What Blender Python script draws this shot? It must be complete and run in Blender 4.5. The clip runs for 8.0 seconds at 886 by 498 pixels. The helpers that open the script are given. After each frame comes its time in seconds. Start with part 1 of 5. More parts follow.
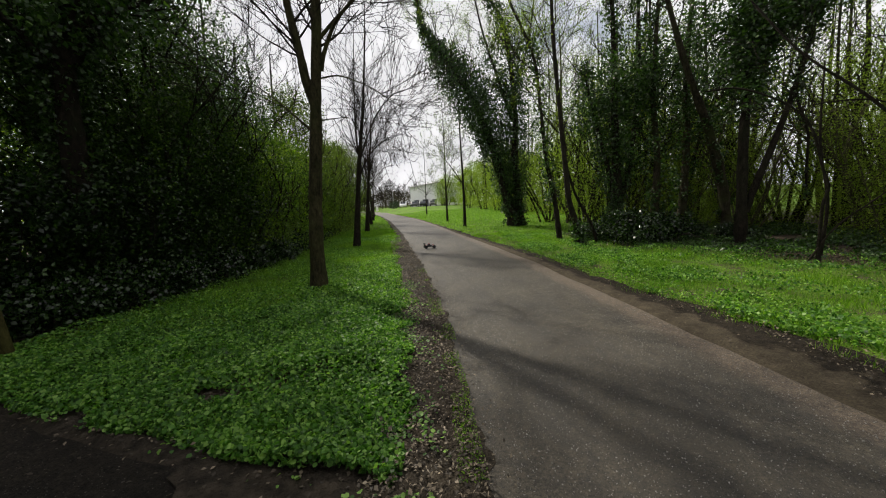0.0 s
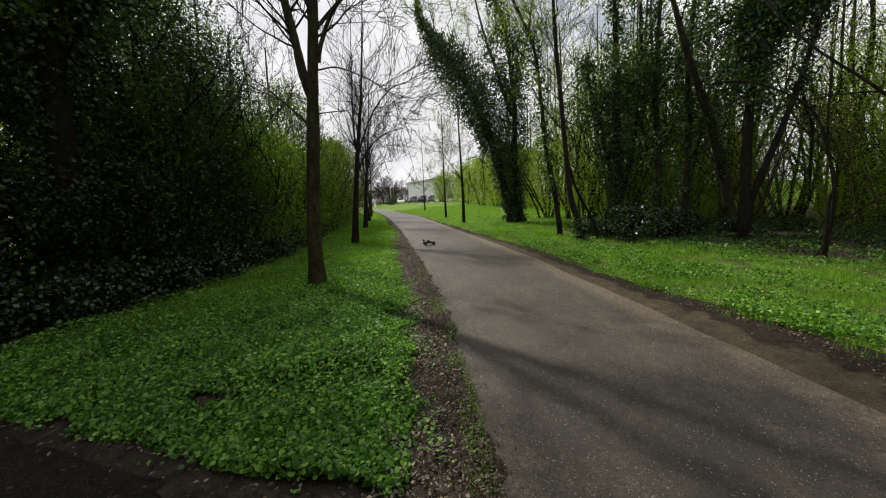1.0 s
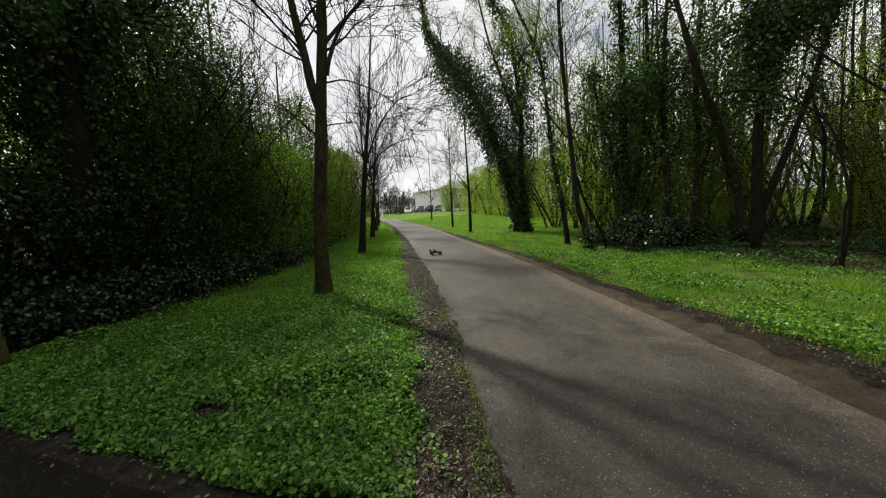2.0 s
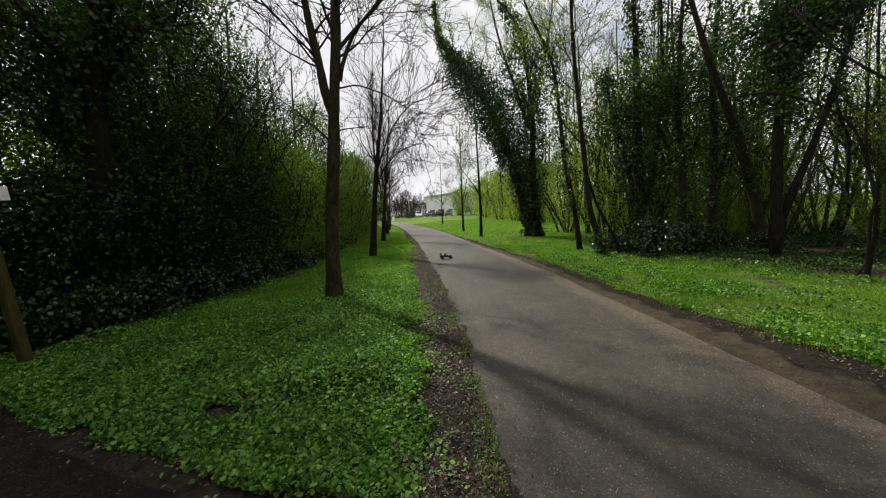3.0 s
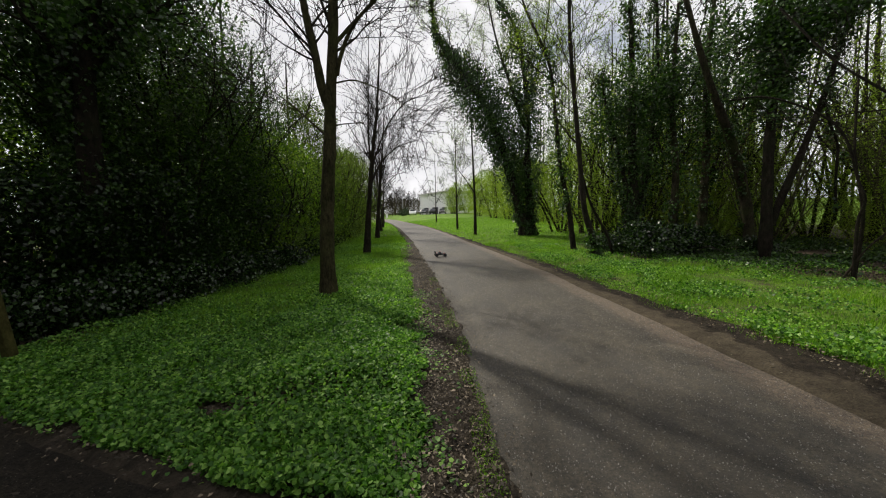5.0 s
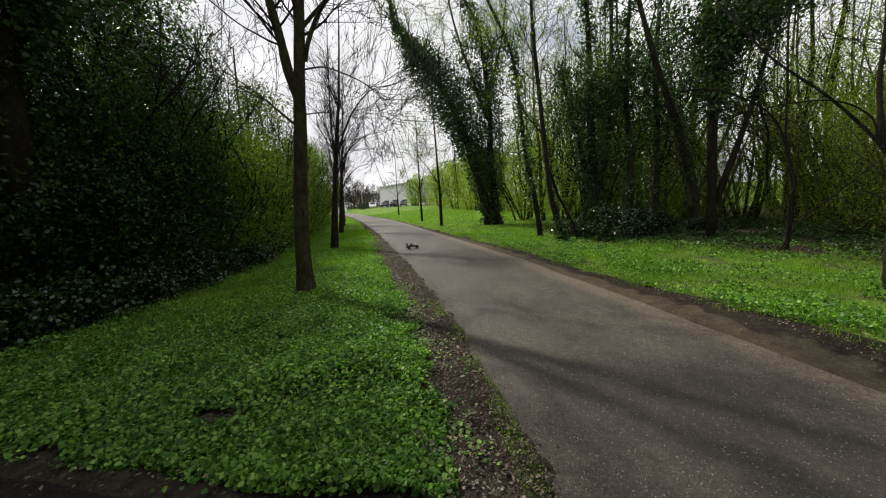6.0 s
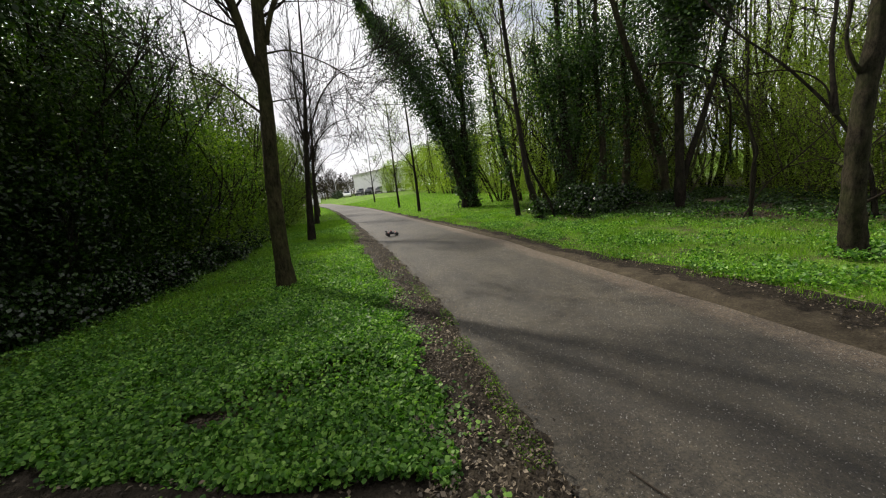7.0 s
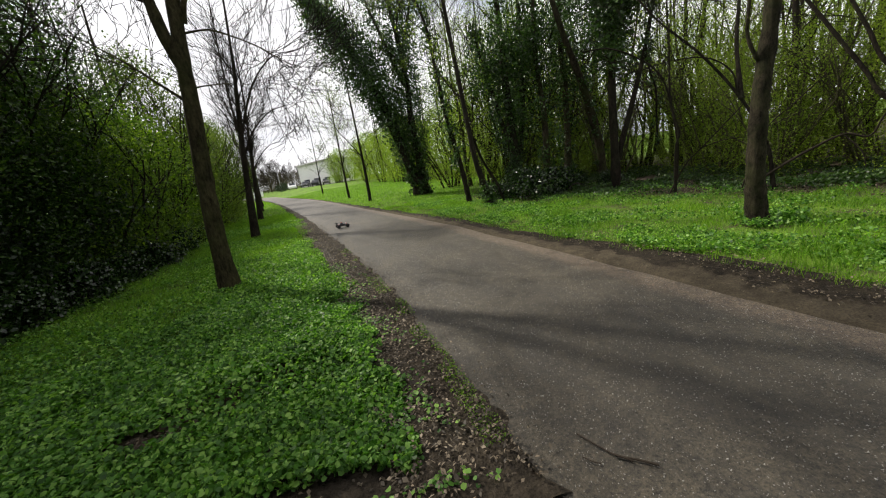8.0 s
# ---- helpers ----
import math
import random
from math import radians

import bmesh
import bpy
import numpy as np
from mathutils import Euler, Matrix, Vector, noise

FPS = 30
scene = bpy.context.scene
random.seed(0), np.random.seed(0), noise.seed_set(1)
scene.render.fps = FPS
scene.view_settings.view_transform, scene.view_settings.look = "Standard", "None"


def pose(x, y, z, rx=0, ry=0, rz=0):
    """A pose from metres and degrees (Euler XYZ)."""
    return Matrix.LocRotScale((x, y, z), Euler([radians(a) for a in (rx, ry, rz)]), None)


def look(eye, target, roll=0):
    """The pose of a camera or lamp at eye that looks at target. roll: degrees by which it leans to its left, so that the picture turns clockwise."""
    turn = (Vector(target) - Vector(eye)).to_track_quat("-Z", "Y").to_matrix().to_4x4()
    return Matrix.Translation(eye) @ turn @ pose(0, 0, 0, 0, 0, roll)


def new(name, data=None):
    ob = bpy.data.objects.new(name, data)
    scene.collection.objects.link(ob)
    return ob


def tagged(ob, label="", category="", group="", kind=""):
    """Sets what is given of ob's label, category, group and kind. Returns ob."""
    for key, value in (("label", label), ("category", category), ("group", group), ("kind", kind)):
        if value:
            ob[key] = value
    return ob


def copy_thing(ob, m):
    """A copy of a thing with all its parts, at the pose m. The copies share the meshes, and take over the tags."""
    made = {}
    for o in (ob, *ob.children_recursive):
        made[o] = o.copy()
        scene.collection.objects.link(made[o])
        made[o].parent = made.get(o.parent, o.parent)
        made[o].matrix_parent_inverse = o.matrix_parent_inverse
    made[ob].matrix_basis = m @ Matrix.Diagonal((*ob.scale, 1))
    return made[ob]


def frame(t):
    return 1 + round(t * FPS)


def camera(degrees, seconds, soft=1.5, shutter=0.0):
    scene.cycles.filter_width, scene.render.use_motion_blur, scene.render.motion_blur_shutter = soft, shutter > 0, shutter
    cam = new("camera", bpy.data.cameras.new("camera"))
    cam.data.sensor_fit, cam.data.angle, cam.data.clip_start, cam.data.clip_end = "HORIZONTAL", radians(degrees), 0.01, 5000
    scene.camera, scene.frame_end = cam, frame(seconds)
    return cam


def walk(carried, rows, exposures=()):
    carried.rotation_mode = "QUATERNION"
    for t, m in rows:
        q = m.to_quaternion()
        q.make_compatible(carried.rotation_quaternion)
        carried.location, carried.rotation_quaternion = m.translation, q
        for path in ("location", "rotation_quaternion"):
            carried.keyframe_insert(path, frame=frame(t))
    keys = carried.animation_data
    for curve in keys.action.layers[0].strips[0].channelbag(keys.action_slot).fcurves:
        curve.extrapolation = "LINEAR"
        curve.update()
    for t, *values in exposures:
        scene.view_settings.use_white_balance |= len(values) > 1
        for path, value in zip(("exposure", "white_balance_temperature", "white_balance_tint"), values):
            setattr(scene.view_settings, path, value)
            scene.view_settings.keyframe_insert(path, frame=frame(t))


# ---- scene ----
cam = camera(104.3, 8.0, soft=1.15)
PATH = [
    (0, (0.068, 0.444, 1.606), (0.044, 2.426, 1.339), -3.1),
    (0.5, (-0.047, 0.58, 1.593), (-0.057, 2.558, 1.301), -2.9),
    (1, (0.007, 0.586, 1.597), (-0.006, 2.565, 1.308), -3.2),
    (1.5, (0.012, 0.6, 1.601), (-0.015, 2.583, 1.339), -3.4),
    (3, (0.025, 0.623, 1.604), (-0.085, 2.609, 1.398), -3.0),
    (3.5, (0.023, 0.618, 1.602), (-0.118, 2.602, 1.391), -3.1),
    (4, (0.022, 0.616, 1.6), (-0.141, 2.598, 1.387), -3.0),
    (4.5, (0.035, 0.621, 1.598), (-0.114, 2.605, 1.386), -2.7),
    (4.7, (0.032, 0.622, 1.597), (-0.093, 2.607, 1.386), -2.4),
    (5.8, (-0.351, 0.691, 1.6), (-0.24, 2.67, 1.335), -3.0),
    (6, (-0.397, 0.638, 1.587), (-0.246, 2.613, 1.311), -3.7),
    (6.5, (-0.456, 0.655, 1.591), (-0.23, 2.615, 1.263), -5.5),
    (7, (-0.454, 0.673, 1.592), (-0.191, 2.62, 1.219), -6.6),
    (7.5, (-0.43, 0.667, 1.59), (-0.117, 2.6, 1.185), -7.8),
    (8, (-0.413, 0.667, 1.588), (0.088, 2.544, 1.113), -8.5),
]
walk(cam, [(t, look(*r)) for t, *r in PATH], [(0, -0.38), (4.6, -0.40), (6.5, -0.23), (8, -0.09)])
# ---- light ----
SUN = Vector((-0.64, 0.77, 0.95)).normalized()
lamp = bpy.data.lights.new("sun", "SUN")
lamp.energy, lamp.angle, lamp.color = 6.6, radians(1.6), (1.0, 0.93, 0.80)
sun = new("sun", lamp)
sun.matrix_world = look(SUN * 60, (0, 0, 0))

world = bpy.data.worlds.new("sky")
scene.world = world
world.use_nodes = True
wt = world.node_tree
wt.nodes.clear()
sky = wt.nodes.new("ShaderNodeTexSky")
sky.sky_type, sky.sun_disc = "NISHITA", False
sky.sun_elevation, sky.sun_rotation = math.asin(SUN.z), math.atan2(SUN.x, SUN.y)
coord = wt.nodes.new("ShaderNodeTexCoord")
stretch = wt.nodes.new("ShaderNodeMapping")
stretch.inputs["Scale"].default_value = (1.0, 1.0, 2.2)
clouds = wt.nodes.new("ShaderNodeTexNoise")
clouds.inputs["Scale"].default_value = 3.2
clouds.inputs["Detail"].default_value = 7
clouds.inputs["Roughness"].default_value = 0.62
mask = wt.nodes.new("ShaderNodeValToRGB")
mask.color_ramp.elements[0].color = (0.42, 0.42, 0.42, 1)
mask.color_ramp.elements[0].position, mask.color_ramp.elements[1].position = 0.20, 0.36
body = wt.nodes.new("ShaderNodeTexNoise")
body.inputs["Scale"].default_value = 6.5
body.inputs["Detail"].default_value = 5
white = wt.nodes.new("ShaderNodeValToRGB")
white.color_ramp.elements[0].color, white.color_ramp.elements[1].color = (11.2, 11.1, 11.6, 1), (13.4, 13.2, 13.5, 1)
white.color_ramp.elements[0].position, white.color_ramp.elements[1].position = 0.35, 0.62
mix = wt.nodes.new("ShaderNodeMix")
mix.data_type = "RGBA"
back = wt.nodes.new("ShaderNodeBackground")
back.inputs["Strength"].default_value = 0.10
wout = wt.nodes.new("ShaderNodeOutputWorld")
wt.links.new(coord.outputs["Generated"], stretch.inputs["Vector"])
wt.links.new(stretch.outputs["Vector"], clouds.inputs["Vector"])
wt.links.new(stretch.outputs["Vector"], body.inputs["Vector"])
# the cloud is thinner over the wood beside the path
toward = wt.nodes.new("ShaderNodeVectorMath")
toward.operation = "DOT_PRODUCT"
toward.inputs[1].default_value = (0.37, 0.81, 0.45)
thin = wt.nodes.new("ShaderNodeMapRange")
thin.inputs["From Min"].default_value, thin.inputs["From Max"].default_value = 0.965, 1.0
thin.inputs["To Min"].default_value, thin.inputs["To Max"].default_value = 0.0, -0.36
total = wt.nodes.new("ShaderNodeMath")
wt.links.new(coord.outputs["Generated"], toward.inputs[0])
wt.links.new(toward.outputs["Value"], thin.inputs["Value"])
wt.links.new(clouds.outputs["Fac"], total.inputs[0])
wt.links.new(thin.outputs["Result"], total.inputs[1])
wt.links.new(total.outputs["Value"], mask.inputs["Fac"])
wt.links.new(body.outputs["Fac"], white.inputs["Fac"])
wt.links.new(mask.outputs["Color"], mix.inputs["Factor"])
wt.links.new(sky.outputs["Color"], mix.inputs["A"])
wt.links.new(white.outputs["Color"], mix.inputs["B"])
wt.links.new(mix.outputs["Result"], back.inputs["Color"])
wt.links.new(back.outputs["Background"], wout.inputs["Surface"])

# ---- materials ----
def ramp(nt, fac, stops):
    n = nt.nodes.new("ShaderNodeValToRGB")
    e = n.color_ramp.elements
    while len(e) < len(stops):
        e.new(0.5)
    for el, (p, c) in zip(e, stops):
        el.position, el.color = p, (*c, 1)
    nt.links.new(fac, n.inputs["Fac"])
    return n.outputs["Color"]


def noise_tex(nt, scale, detail=5, rough=0.6, stretch=(1, 1, 1)):
    tc = nt.nodes.new("ShaderNodeTexCoord")
    mp = nt.nodes.new("ShaderNodeMapping")
    mp.inputs["Scale"].default_value = stretch
    n = nt.nodes.new("ShaderNodeTexNoise")
    n.inputs["Scale"].default_value = scale
    n.inputs["Detail"].default_value = detail
    n.inputs["Roughness"].default_value = rough
    nt.links.new(tc.outputs["Object"], mp.inputs["Vector"])
    nt.links.new(mp.outputs["Vector"], n.inputs["Vector"])
    return n.outputs["Fac"]


def blend(nt, a, b, fac, mode="MIX"):
    m = nt.nodes.new("ShaderNodeMix")
    m.data_type, m.blend_type = "RGBA", mode
    for key, v in (("Factor", fac), ("A", a), ("B", b)):
        if isinstance(v, (int, float)):
            m.inputs[key].default_value = v
        elif isinstance(v, tuple):
            m.inputs[key].default_value = (*v, 1)
        else:
            nt.links.new(v, m.inputs[key])
    return m.outputs["Result"]


def bump(nt, bsdf, height, strength, dist):
    b = nt.nodes.new("ShaderNodeBump")
    b.inputs["Strength"].default_value, b.inputs["Distance"].default_value = strength, dist
    nt.links.new(height, b.inputs["Height"])
    nt.links.new(b.outputs["Normal"], bsdf.inputs["Normal"])


def base_mat(name, rough=0.8, spec=0.4, metal=0.0):
    m = bpy.data.materials.new(name)
    m.use_nodes = True
    nt = m.node_tree
    b = nt.nodes["Principled BSDF"]
    b.inputs["Roughness"].default_value = rough
    b.inputs["Specular IOR Level"].default_value = spec
    b.inputs["Metallic"].default_value = metal
    return m, nt, b


def leaf_mat(name, dark, mid, light, rough=0.45, through_=0.35, spec=0.5):
    """Leaves: colour differs from leaf to leaf, and some light comes through."""
    m, nt, b = base_mat(name, rough, spec)
    geo = nt.nodes.new("ShaderNodeNewGeometry")
    col = ramp(nt, geo.outputs["Random Per Island"], [(0.0, dark), (0.55, mid), (1.0, light)])
    big = ramp(nt, noise_tex(nt, 0.9, 3), [(0.3, (0.65, 0.7, 0.65)), (0.7, (1.15, 1.1, 1.0))])
    col = blend(nt, col, big, 1.0, "MULTIPLY")
    nt.links.new(col, b.inputs["Base Color"])
    tr = nt.nodes.new("ShaderNodeBsdfTranslucent")
    warm = blend(nt, col, (1.35, 1.6, 0.6), 1.0, "MULTIPLY")
    nt.links.new(warm, tr.inputs["Color"])
    mx = nt.nodes.new("ShaderNodeMixShader")
    mx.inputs["Fac"].default_value = through_
    nt.links.new(b.outputs["BSDF"], mx.inputs[1])
    nt.links.new(tr.outputs["BSDF"], mx.inputs[2])
    nt.links.new(mx.outputs["Shader"], nt.nodes["Material Output"].inputs["Surface"])
    return m


def bark_mat(name, dark, light, moss, amount=0.45):
    """Furrowed bark with paler plates, dark cracks and patches of moss."""
    m, nt, b = base_mat(name, 0.95, 0.1)
    grain = noise_tex(nt, 24, 7, 0.8, (1, 1, 0.38))
    col = ramp(nt, grain, [(0.36, dark), (0.62, light)])
    plates = ramp(nt, noise_tex(nt, 6.5, 5, 0.7, (1, 1, 0.55)), [(0.36, (0.5, 0.5, 0.5)), (0.66, (1.35, 1.33, 1.28))])
    col = blend(nt, col, plates, 1.0, "MULTIPLY")
    patch = ramp(nt, noise_tex(nt, 2.6, 5, 0.7), [(0.45, (0, 0, 0)), (0.66, (amount, amount, amount))])
    col = blend(nt, col, moss, patch)
    nt.links.new(col, b.inputs["Base Color"])
    bump(nt, b, noise_tex(nt, 18, 7, 0.8, (1, 1, 0.4)), 1.0, 0.06)
    return m


def mottled(name, c1, c2, scale, rough=0.85, fine=60, bumpy=0.4, depth=0.01, spec=0.3):
    m, nt, b = base_mat(name, rough, spec)
    col = ramp(nt, noise_tex(nt, scale, 5), [(0.32, c1), (0.68, c2)])
    col = blend(nt, col, ramp(nt, noise_tex(nt, fine, 4), [(0.3, (0.7, 0.7, 0.7)), (0.7, (1.2, 1.2, 1.2))]), 1.0, "MULTIPLY")
    nt.links.new(col, b.inputs["Base Color"])
    bump(nt, b, noise_tex(nt, fine, 5), bumpy, depth)
    return m


def plain(name, c, rough=0.5, spec=0.5, metal=0.0):
    m, nt, b = base_mat(name, rough, spec, metal)
    col = ramp(nt, noise_tex(nt, 14, 4), [(0.3, tuple(v * 0.82 for v in c)), (0.7, tuple(min(1, v * 1.12) for v in c))])
    nt.links.new(col, b.inputs["Base Color"])
    return m


def asphalt_mat(name, c1, c2, chips, rough=0.6, spec=0.45):
    """Worn asphalt: broad wear, dusty streaks, coarse and fine grain, pale stones of several sizes."""
    m, nt, b = base_mat(name, rough, spec)
    col = ramp(nt, noise_tex(nt, 0.7, 6, 0.65), [(0.3, c1), (0.7, c2)])
    streak = ramp(nt, noise_tex(nt, 2.4, 6, 0.65, (1.2, 0.5, 1)), [(0.35, (0.72, 0.72, 0.74)), (0.65, (1.18, 1.16, 1.1))])
    col = blend(nt, col, streak, 1.0, "MULTIPLY")
    # dust gathers along both rims
    rim_at = nt.nodes.new("ShaderNodeAttribute")
    rim_at.attribute_name = "across"
    wob = nt.nodes.new("ShaderNodeMath")
    wob.operation = "MULTIPLY_ADD"
    nt.links.new(noise_tex(nt, 1.6, 5, 0.7), wob.inputs[0])
    wob.inputs[1].default_value = 0.16
    nt.links.new(rim_at.outputs["Fac"], wob.inputs[2])
    dust = ramp(nt, wob.outputs["Value"], [(0.93, (0, 0, 0)), (1.04, (0.75, 0.75, 0.75))])
    col = blend(nt, col, tuple(1.7 * v for v in c2[:1]) + (1.5 * c2[1], 1.45 * c2[2]), dust)
    blotch = ramp(nt, noise_tex(nt, 13, 5, 0.75), [(0.36, (0.62, 0.62, 0.64)), (0.64, (1.32, 1.3, 1.25))])
    col = blend(nt, col, blotch, 1.0, "MULTIPLY")
    grain = ramp(nt, noise_tex(nt, 60, 5, 0.85), [(0.36, (0.15, 0.15, 0.15)), (0.62, (2.0, 1.96, 1.9))])
    col = blend(nt, col, grain, 1.0, "MULTIPLY")
    for scale, lo, hi in ((34, 0.86, 0.90), (70, 0.70, 0.80)):
        tc = nt.nodes.new("ShaderNodeTexCoord")
        vor = nt.nodes.new("ShaderNodeTexVoronoi")
        vor.inputs["Scale"].default_value = scale
        nt.links.new(tc.outputs["Object"], vor.inputs["Vector"])
        dot = ramp(nt, vor.outputs["Distance"], [(0.14, (1, 1, 1)), (0.25, (0, 0, 0))])
        pick = ramp(nt, vor.outputs["Color"], [(lo, (0, 0, 0)), (hi, (0.9, 0.9, 0.9))])
        col = blend(nt, col, chips, blend(nt, dot, pick, 1.0, "MULTIPLY"))
    nt.links.new(col, b.inputs["Base Color"])
    bump(nt, b, noise_tex(nt, 70, 5, 0.8), 0.9, 0.012)
    return m


M_ASPHALT = asphalt_mat("asphalt", (0.0245, 0.0214, 0.016), (0.057, 0.050, 0.038), (0.26, 0.25, 0.23), 0.6, 0.42)
# side path: about a third of the main path's colour, and rougher
M_ASPHALT_DARK = asphalt_mat("dark_asphalt", (0.009, 0.008, 0.0062), (0.020, 0.0175, 0.014), (0.15, 0.14, 0.12), 0.9, 0.12)


def earth_mat():
    """Trodden tan soil beside the asphalt, dark leaf mould towards the grass."""
    m, nt, b = base_mat("earth", 0.95, 0.15)
    tan = ramp(nt, noise_tex(nt, 5, 6, 0.7), [(0.3, (0.038, 0.031, 0.021)), (0.7, (0.098, 0.080, 0.055))])
    mould = ramp(nt, noise_tex(nt, 9, 6, 0.75), [(0.32, (0.007, 0.0055, 0.004)), (0.7, (0.042, 0.033, 0.023))])
    kind = nt.nodes.new("ShaderNodeAttribute")
    kind.attribute_name = "across"
    wob = nt.nodes.new("ShaderNodeMath")
    wob.operation = "MULTIPLY_ADD"
    nt.links.new(noise_tex(nt, 1.8, 6, 0.7), wob.inputs[0])
    wob.inputs[1].default_value = 1.05
    nt.links.new(kind.outputs["Fac"], wob.inputs[2])
    col = blend(nt, tan, mould, ramp(nt, wob.outputs["Value"], [(0.92, (0, 0, 0)), (1.08, (1, 1, 1))]))
    grit = ramp(nt, noise_tex(nt, 60, 4), [(0.3, (0.55, 0.55, 0.55)), (0.7, (1.35, 1.35, 1.3))])
    nt.links.new(blend(nt, col, grit, 1.0, "MULTIPLY"), b.inputs["Base Color"])
    bump(nt, b, noise_tex(nt, 30, 6, 0.7), 1.0, 0.04)
    return m


M_EARTH = earth_mat()
M_MULCH = mottled("leaf_mulch", (0.015, 0.012, 0.0085), (0.052, 0.042, 0.030), 7, 0.92, 30, 1.0, 0.04, 0.15)
M_BARK = bark_mat("brown_bark", (0.014, 0.012, 0.0065), (0.075, 0.067, 0.034), (0.05, 0.062, 0.016))
M_BARK_DARK = bark_mat("dark_bark", (0.012, 0.010, 0.008), (0.036, 0.029, 0.022), (0.022, 0.03, 0.012))
M_BARK_MOSS = bark_mat("mossy_bark", (0.022, 0.019, 0.013), (0.06, 0.05, 0.033), (0.042, 0.055, 0.016), 0.7)
M_BARK_ROUGH = bark_mat("rough_bark", (0.010, 0.0085, 0.006), (0.058, 0.050, 0.034), (0.040, 0.050, 0.016), 0.5)
M_STEM = bark_mat("shrub_stem", (0.045, 0.041, 0.024), (0.115, 0.105, 0.062), (0.09, 0.105, 0.035))
M_TWIG = bark_mat("twig_bark", (0.012, 0.010, 0.008), (0.032, 0.026, 0.020), (0.024, 0.025, 0.011))
L_IVY = leaf_mat("ivy_leaf", (0.012, 0.030, 0.006), (0.026, 0.064, 0.011), (0.065, 0.13, 0.022), 0.4, 0.28, 0.4)
L_GLOSS = leaf_mat("glossy_ivy_leaf", (0.007, 0.017, 0.004), (0.014, 0.035, 0.007), (0.045, 0.085, 0.022), 0.22, 0.2, 0.5)
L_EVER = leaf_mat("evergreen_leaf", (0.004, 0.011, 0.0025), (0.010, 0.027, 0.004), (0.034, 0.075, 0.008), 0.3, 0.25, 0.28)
L_MID = leaf_mat("young_hedge_leaf", (0.03, 0.065, 0.008), (0.085, 0.150, 0.014), (0.20, 0.29, 0.03), 0.4, 0.55, 0.3)
L_PALE = leaf_mat("spring_leaf", (0.12, 0.175, 0.030), (0.185, 0.255, 0.045), (0.27, 0.34, 0.07), 0.7, 0.52, 0.1)
L_HOLLY = leaf_mat("broadleaf_evergreen", (0.010, 0.026, 0.004), (0.026, 0.060, 0.008), (0.085, 0.15, 0.018), 0.35, 0.35, 0.3)
L_COVER = leaf_mat("ground_ivy_leaf", (0.020, 0.066, 0.007), (0.080, 0.205, 0.026), (0.25, 0.42, 0.095), 0.5, 0.38, 0.28)
L_WEED = leaf_mat("verge_leaf", (0.035, 0.10, 0.010), (0.115, 0.255, 0.026), (0.27, 0.44, 0.09), 0.52, 0.42, 0.28)
L_GRASS = leaf_mat("grass_blade", (0.055, 0.13, 0.010), (0.125, 0.25, 0.018), (0.24, 0.39, 0.05), 0.55, 0.45, 0.3)
L_DRY = leaf_mat("dry_leaf", (0.022, 0.016, 0.011), (0.055, 0.042, 0.030), (0.25, 0.20, 0.155), 0.6, 0.1, 0.3)
L_BUD = leaf_mat("budding_twig", (0.055, 0.046, 0.036), (0.095, 0.082, 0.062), (0.15, 0.14, 0.10), 0.8, 0.2, 0.1)
L_OLIVE = leaf_mat("olive_leaf", (0.045, 0.075, 0.014), (0.085, 0.125, 0.022), (0.16, 0.21, 0.04), 0.6, 0.45, 0.15)
M_CHIP = plain("stone_chip", (0.31, 0.30, 0.28), 0.7)
M_STICK = plain("stick_bark", (0.034, 0.027, 0.021), 0.95, 0.1)


def ground_mat():
    """Turf on earth, with worn places."""
    m, nt, b = base_mat("turf", 0.95, 0.15)
    turf = ramp(nt, noise_tex(nt, 0.5, 6), [(0.3, (0.060, 0.14, 0.008)), (0.7, (0.15, 0.28, 0.018))])
    turf = blend(nt, turf, ramp(nt, noise_tex(nt, 40, 3), [(0.3, (0.5, 0.5, 0.5)), (0.7, (1.3, 1.3, 1.2))]), 1.0, "MULTIPLY")
    soil = ramp(nt, noise_tex(nt, 8, 5), [(0.3, (0.03, 0.024, 0.016)), (0.7, (0.08, 0.06, 0.042))])
    worn = ramp(nt, noise_tex(nt, 1.7, 6, 0.65), [(0.48, (0, 0, 0)), (0.64, (0.9, 0.9, 0.9))])
    kind = nt.nodes.new("ShaderNodeAttribute")
    kind.attribute_name = "earth"
    col = blend(nt, blend(nt, turf, soil, worn), soil, kind.outputs["Fac"])
    nt.links.new(col, b.inputs["Base Color"])
    bump(nt, b, noise_tex(nt, 30, 5), 0.8, 0.03)
    return m


M_TURF = ground_mat()

# ---- geometry tools ----
RNG = np.random.default_rng(7)


